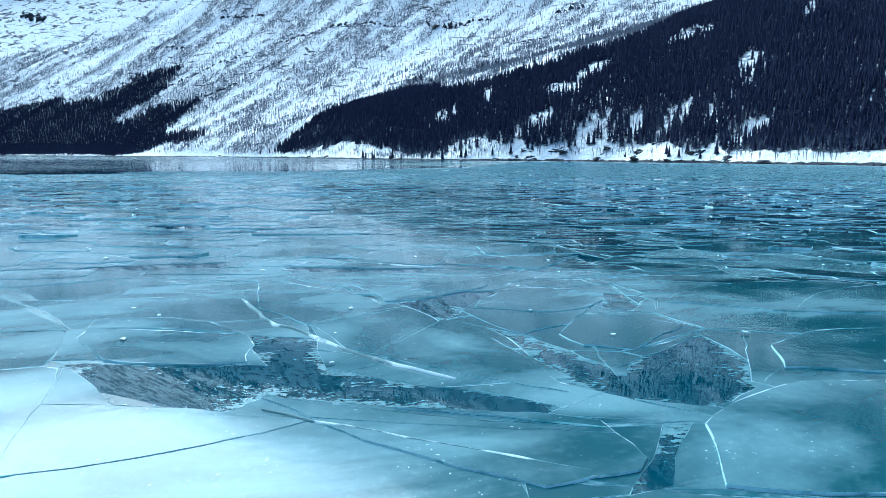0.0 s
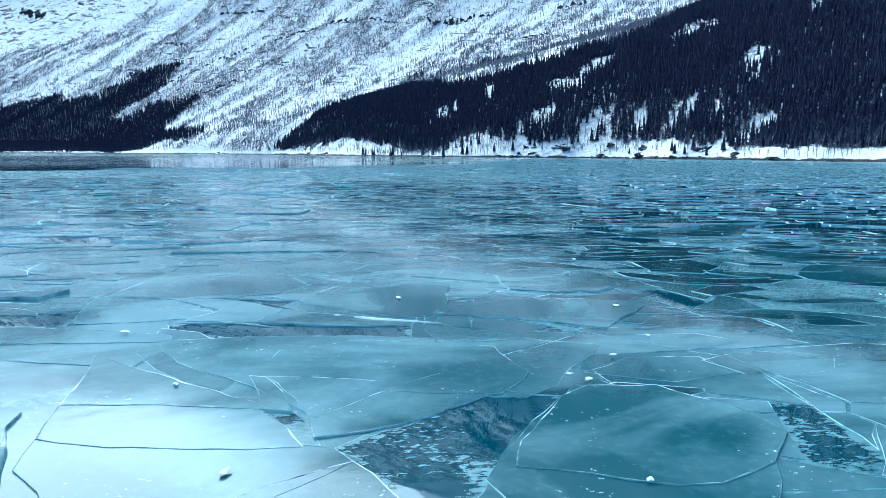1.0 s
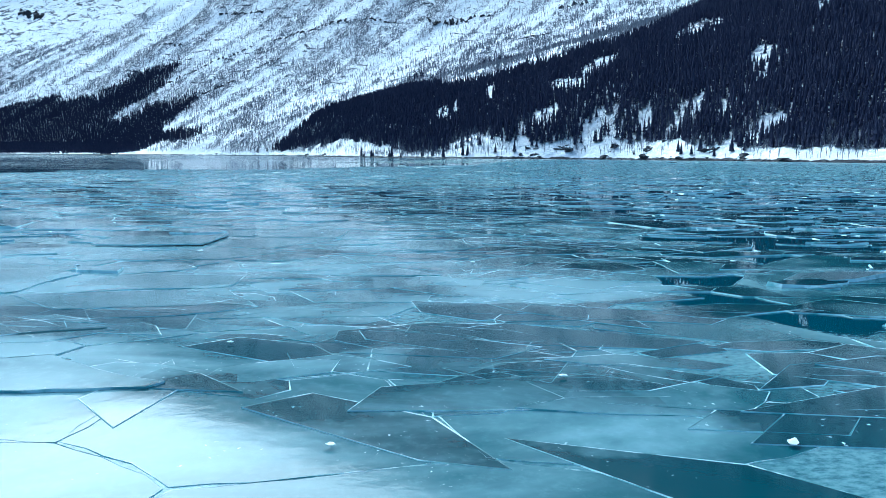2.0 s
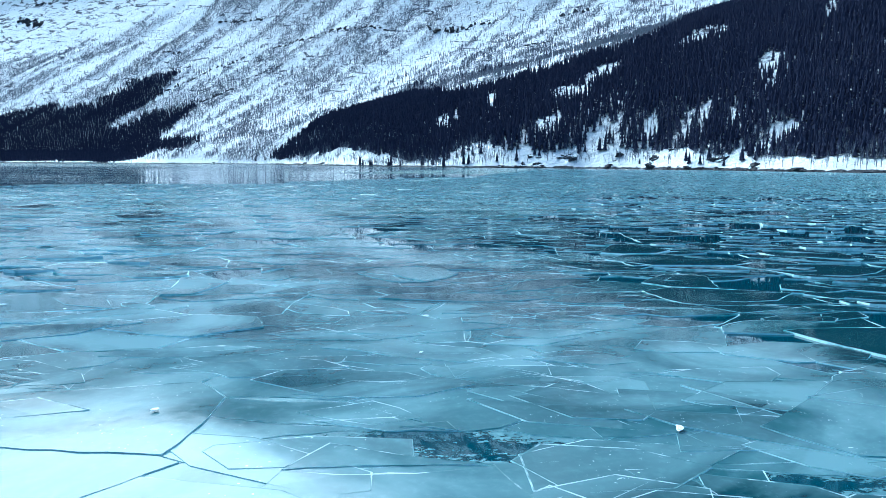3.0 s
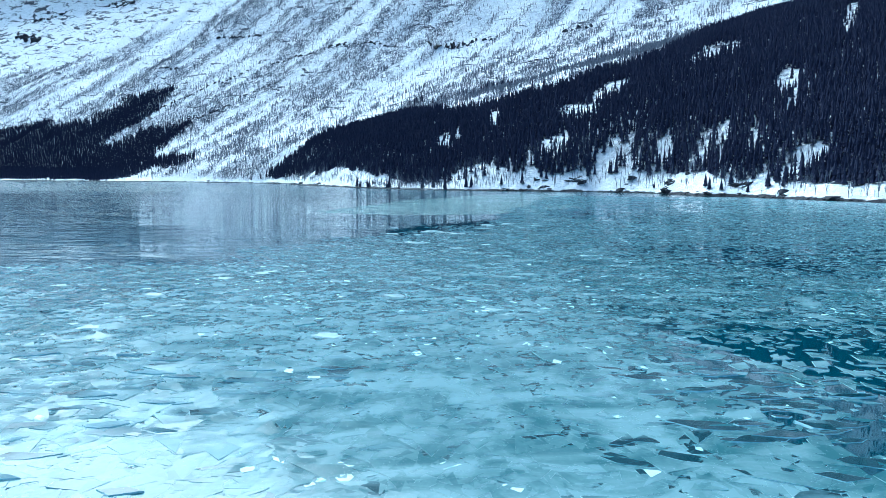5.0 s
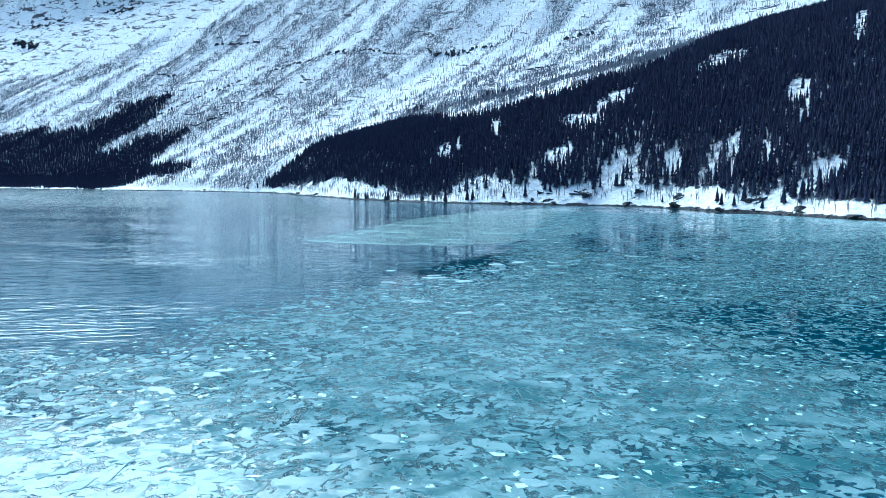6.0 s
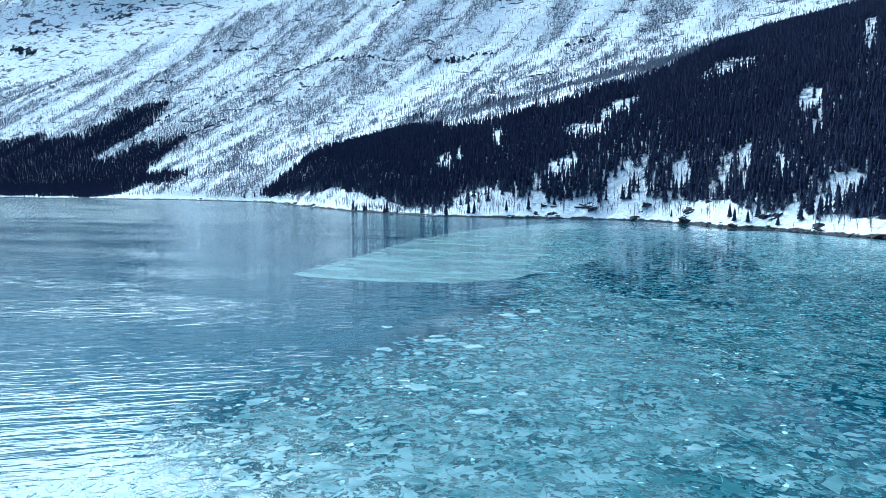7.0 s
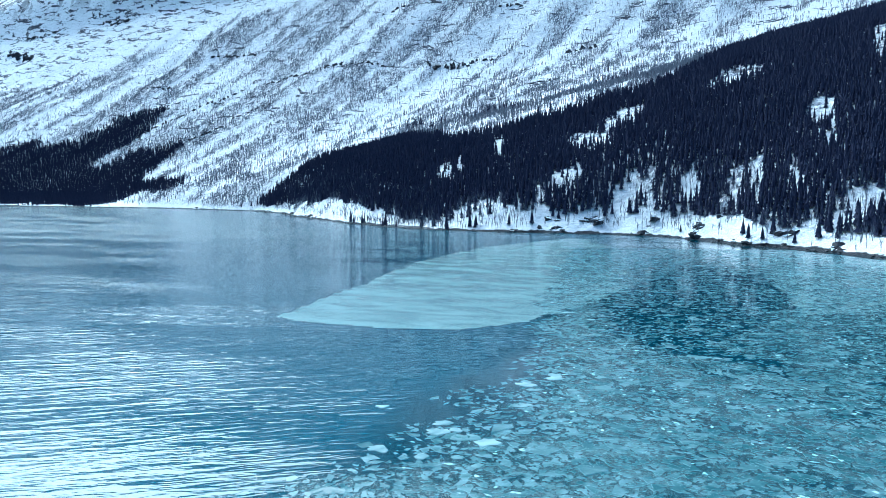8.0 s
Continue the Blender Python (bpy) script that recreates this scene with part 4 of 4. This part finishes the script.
def build_cracks():
    g = np.random.default_rng(91)
    refrozen_crack(-0.9, 8.1, 4.6, -21, 0.05, 1)
    refrozen_crack(-3.2, 13.6, 8.4, -46, 0.055, 3, -0.06, 0.05)
    refrozen_crack(-3.2, 22.2, 4.2, -20, 0.05, 2, -0.05, 0.046)
    made = 0
    while made < 8:
        y = 6 + 62 * g.random()
        x = g.uniform(-1, 1) * (5 + 0.5 * y)
        if leads(x, y) < 0.5:
            continue
        made += 1
        refrozen_crack(x, y, g.uniform(1.5, 6.0), g.normal(0, 28), g.uniform(0.006, 0.016), 10 + made)


build_cracks()

# ---------- shore rocks, crags and single trees ----------
def stone(name, size, seed, rough=0.35, flat=0.75):
    """A craggy lump: a ball of facets pushed in and out by noise."""
    bm = bmesh.new()
    bmesh.ops.create_icosphere(bm, subdivisions=2, radius=1.0)
    off = Vector((seed * 7.3, seed * 3.1, seed * 1.7))
    cuts = []
    turn = random.Random(seed)
    for _ in range(9):
        a, h = turn.uniform(0, 2 * math.pi), turn.uniform(-0.3, 0.9)
        k = math.sqrt(1 - h * h)
        cuts.append((Vector((k * math.cos(a), k * math.sin(a), h)), turn.uniform(0.45, 0.85)))
    for v in bm.verts:
        for nrm, far in cuts:
            over = v.co.dot(nrm) - far
            if over > 0:
                v.co -= nrm * over
        d = noise.fractal(v.co * 1.3 + off, 0.7, 2.2, 3) * rough * 1.2 + noise.noise(v.co * 3.1 + off) * rough
        v.co *= max(0.35, 1 + d)
        v.co.z = v.co.z * flat
        v.co = Vector((v.co.x * size[0], v.co.y * size[1], v.co.z * size[2]))
    me = bpy.data.meshes.new(name)
    bm.to_mesh(me)
    bm.free()
    return me


def snow_cap(me, lift, mat):
    """The snow lying on a stone's upper faces."""
    bm = bmesh.new()
    bm.from_mesh(me)
    bmesh.ops.delete(bm, geom=[f for f in bm.faces if f.normal.z < 0.86], context="FACES")
    for v in bm.verts:
        edge = any(len(e.link_faces) == 1 for e in v.link_edges)
        v.co.z += lift * (0.15 if edge else 1.0)
    cap = bpy.data.meshes.new("snow_cap")
    bm.to_mesh(cap)
    bm.free()
    cap.materials.append(mat)
    return cap


def rock(x, y, size, turn, seed, label, sink=0.35, category="rock", capped=True, jag=0.45):
    me = stone("rock", size, seed, jag)
    me.materials.append(M_ROCK)
    ob = new("rock", me)
    ob.matrix_world = pose(x, y, max(float(height(x, y)), -0.3) + size[2] * (0.12 - sink), 14 * math.sin(seed), 10 * math.cos(seed * 3), turn)
    if capped:
        cap = new("snow_cap", snow_cap(me, 0.06 * size[2], M_LUMP))
        part("snow_cap", cap, ob, "white snow lying on top")
    return tagged(ob, label, category, "rocks along the shore" if category == "rock" else "crags on the mountain")


def build_rocks():
    g = np.random.default_rng(61)
    # two dark outcrops at the water and the stones strewn along the waterline
    for cx, cy, n, reach in ((40, 611, 7, 9), (66, 612, 5, 7), (124, 552, 7, 8), (100, 588, 4, 8), (163, 462, 4, 8), (150, 497, 3, 5)):
        for k in range(n):
            s = g.uniform(1.5, 3.8)
            rock(cx + g.normal(0, reach * 0.6), cy + g.normal(4, 3.0), (s * 1.7, s, s * 0.9), g.uniform(-35, 35), int(g.integers(1, 900)),
                 "dark jagged shore rock at the snowy waterline", 0.5, jag=0.6)
    for (ax, ay), (bx, by) in zip(WATERLINE[7:23], WATERLINE[8:24]):
        length = math.hypot(bx - ax, by - ay)
        for k in range(max(1, int(length / 22))):
            f = g.random()
            s = g.uniform(0.5, 1.3)
            rock(ax + (bx - ax) * f + g.normal(0, 1.0), ay + (by - ay) * f + g.normal(0, 1.0), (s * 1.7, s, s * 0.7), g.uniform(0, 180), int(g.integers(1, 900)),
                 "low dark stone on the snowy waterline", capped=False)
    # ledges of bare rock across the mountainside: from, to, height of the step, how closed the line is
    for ax, ay, bx, by, tall, n in ((-815, 1640, -690, 1690, 7, 15), (-680, 1690, -575, 1724, 6, 12), (-520, 1728, -440, 1724, 7, 9), (-430, 1722, -330, 1704, 8, 12),
                                    (-320, 1700, -200, 1650, 5, 9), (-135, 1618, -60, 1600, 13, 9), (-60, 1598, 20, 1588, 9, 8), (-740, 1958, -600, 1900, 7, 9),
                                    (-1400, 2530, -1215, 2425, 13, 16), (-1720, 2540, -1560, 2430, 17, 22), (-1690, 2600, -1500, 2560, 12, 14), (-1130, 2420, -980, 2400, 9, 12),
                                    (-900, 2330, -760, 2260, 8, 12), (-880, 1868, -810, 1852, 6, 5), (-240, 1870, -190, 1850, 8, 4), (20, 1745, 80, 1730, 8, 5),
                                    (-560, 1600, -470, 1620, 5, 7), (-650, 1540, -560, 1575, 5, 7), (60, 1372, 120, 1362, 5, 5), (150, 1500, 210, 1490, 7, 5)):
        turn = math.degrees(math.atan2(by - ay, bx - ax))
        step = math.hypot(bx - ax, by - ay) / n
        for k in range(n):
            f = (k + g.uniform(0.2, 0.8)) / n
            x, y = ax + (bx - ax) * f + g.normal(0, 2), ay + (by - ay) * f + g.normal(0, tall * 0.35)
            rock(x, y, (step * g.uniform(0.35, 0.8), tall * 0.7, tall * g.uniform(0.6, 1.2)), turn + g.normal(0, 8),
                 int(g.integers(1, 900)), "dark rock ledge breaking through the snowy slope", 0.35, "crag", False, 0.6)


def build_shore_stones():
    """The dark belt of wave-washed stones along the waterline."""
    g = np.random.default_rng(62)
    ball = [(1, 0, 0), (0, 1, 0), (-1, 0, 0), (0, -1, 0), (0.7, 0.7, 0.55), (-0.7, 0.7, 0.5), (-0.7, -0.7, 0.6), (0.7, -0.7, 0.5), (0, 0, 0.9)]
    sides = [(0, 4, 7), (0, 1, 4), (1, 5, 4), (1, 2, 5), (2, 6, 5), (2, 3, 6), (3, 7, 6), (3, 0, 7), (4, 5, 8), (5, 6, 8), (6, 7, 8), (7, 4, 8)]
    verts, faces = [], []
    for (ax, ay), (bx, by) in zip(WATERLINE[4:24], WATERLINE[5:25]):
        length = math.hypot(bx - ax, by - ay)
        m = int(length / (1.1 if bx > -200 else 3.0))
        f = np.sort(g.random(m))
        x, y = ax + (bx - ax) * f, ay + (by - ay) * f
        nx, ny = -(by - ay) / length, (bx - ax) / length
        want = g.uniform(-0.6, 2.2, m)
        for _ in range(3):
            d = shore_distance(x, y) - want
            x, y = x - nx * d, y - ny * d
        size = g.lognormal(-0.6, 0.5, m) * (1.0 if bx > -200 else 1.8)
        z = np.maximum(height(x, y), -0.2) - 0.15
        for k in range(m):
            if vnoise(x[k] / 14, y[k] / 14, 83, 2) < 0.34:
                continue
            t, w = g.uniform(0, 6.28), g.uniform(0.9, 2.2)
            base = len(verts)
            for q in ball:
                r = size[k] * g.uniform(0.7, 1.25)
                px, py = q[0] * r * w, q[1] * r
                verts.append((x[k] + px * math.cos(t) - py * math.sin(t), y[k] + px * math.sin(t) + py * math.cos(t), z[k] + q[2] * r * 0.9))
            faces += [tuple(base + i for i in side) for side in sides]
    tagged(mesh_object("shore_stones", verts, faces, [M_ROCK]), "belt of dark wet stones along the snowy waterline", "stones", kind="stuff")


def spruce_tree(x, y, tall, seed):
    z = float(height(x, y)) - 0.2
    bm = bmesh.new()
    bmesh.ops.create_cone(bm, cap_ends=True, segments=7, radius1=tall * 0.018, radius2=0.02, depth=tall * 0.96)
    bmesh.ops.translate(bm, verts=bm.verts, vec=(0, 0, tall * 0.48))
    me = bpy.data.meshes.new("trunk")
    bm.to_mesh(me)
    bm.free()
    me.materials.append(M_BARK)
    root = new("spruce_tree")
    root.location = (x, y, z)
    part("trunk", new("trunk", me), root)
    zero = np.zeros(1)
    crown = triangles("crown", spruce_crowns(zero, zero, zero, np.array([tall]), seed, 11, 13), M_NEEDLE)
    part("crown", crown, root, "dark drooping evergreen boughs")
    return tagged(root, "slender dark spruce standing on the snowy shore", "tree", "single trees on the shore")


def birch_tree(x, y, tall, seed):
    z = float(height(x, y)) - 0.1
    bm = bmesh.new()
    bmesh.ops.create_cone(bm, cap_ends=True, segments=6, radius1=tall * 0.016, radius2=0.015, depth=tall)
    bmesh.ops.translate(bm, verts=bm.verts, vec=(0, 0, tall * 0.5))
    me = bpy.data.meshes.new("trunk")
    bm.to_mesh(me)
    bm.free()
    me.materials.append(M_BIRCH)
    root = new("birch_tree")
    root.location = (x, y, z)
    part("trunk", new("trunk", me), root)
    zero = np.zeros(1)
    part("crown", triangles("crown", birch_stems(zero, zero, zero, np.array([tall]), seed, 16, 0.014), M_BIRCH), root, "bare grey winter twigs")
    return tagged(root, "slender leafless birch on the snowy shore", "tree", "single trees on the shore")


def build_trees():
    g = np.random.default_rng(71)
    spruce_tree(-365, 1113, 9.0, 1)
    spruce_tree(-348, 1107, 10.0, 2)
    made = 0
    while made < 70:
        x, y = g.uniform(-150, 175), g.uniform(430, 760)
        d = float(shore_distance(np.array(x), np.array(y)))
        if not 3.0 < d < 14:
            continue
        made += 1
        if made % 5 < 2:
            spruce_tree(x, y, g.uniform(5, 12), 100 + made)
        else:
            birch_tree(x, y, g.uniform(3.5, 7.5), 100 + made)


def build_lumps():
    """Small snow and ice lumps lying on the floes."""
    g = np.random.default_rng(81)
    for k in range(90):
        y = 7 + 55 * g.random()
        x = g.uniform(-1, 1) * (4 + 0.45 * y)
        if leads(x, y) < 0.15:
            continue
        s = g.uniform(0.03, 0.075)
        me = stone("ice_lump", (s * 1.6, s, s * 0.35), 200 + k, 0.25, 0.8)
        me.materials.append(M_LUMP)
        ob = new("ice_lump", me)
        ob.matrix_world = pose(x, y, 0.06, 0, 0, g.uniform(0, 180))
        tagged(ob, "small white lump of snowy ice lying on a floe", "ice lump", "lumps on the floes")


build_rocks()
build_shore_stones()
build_trees()
build_lumps()
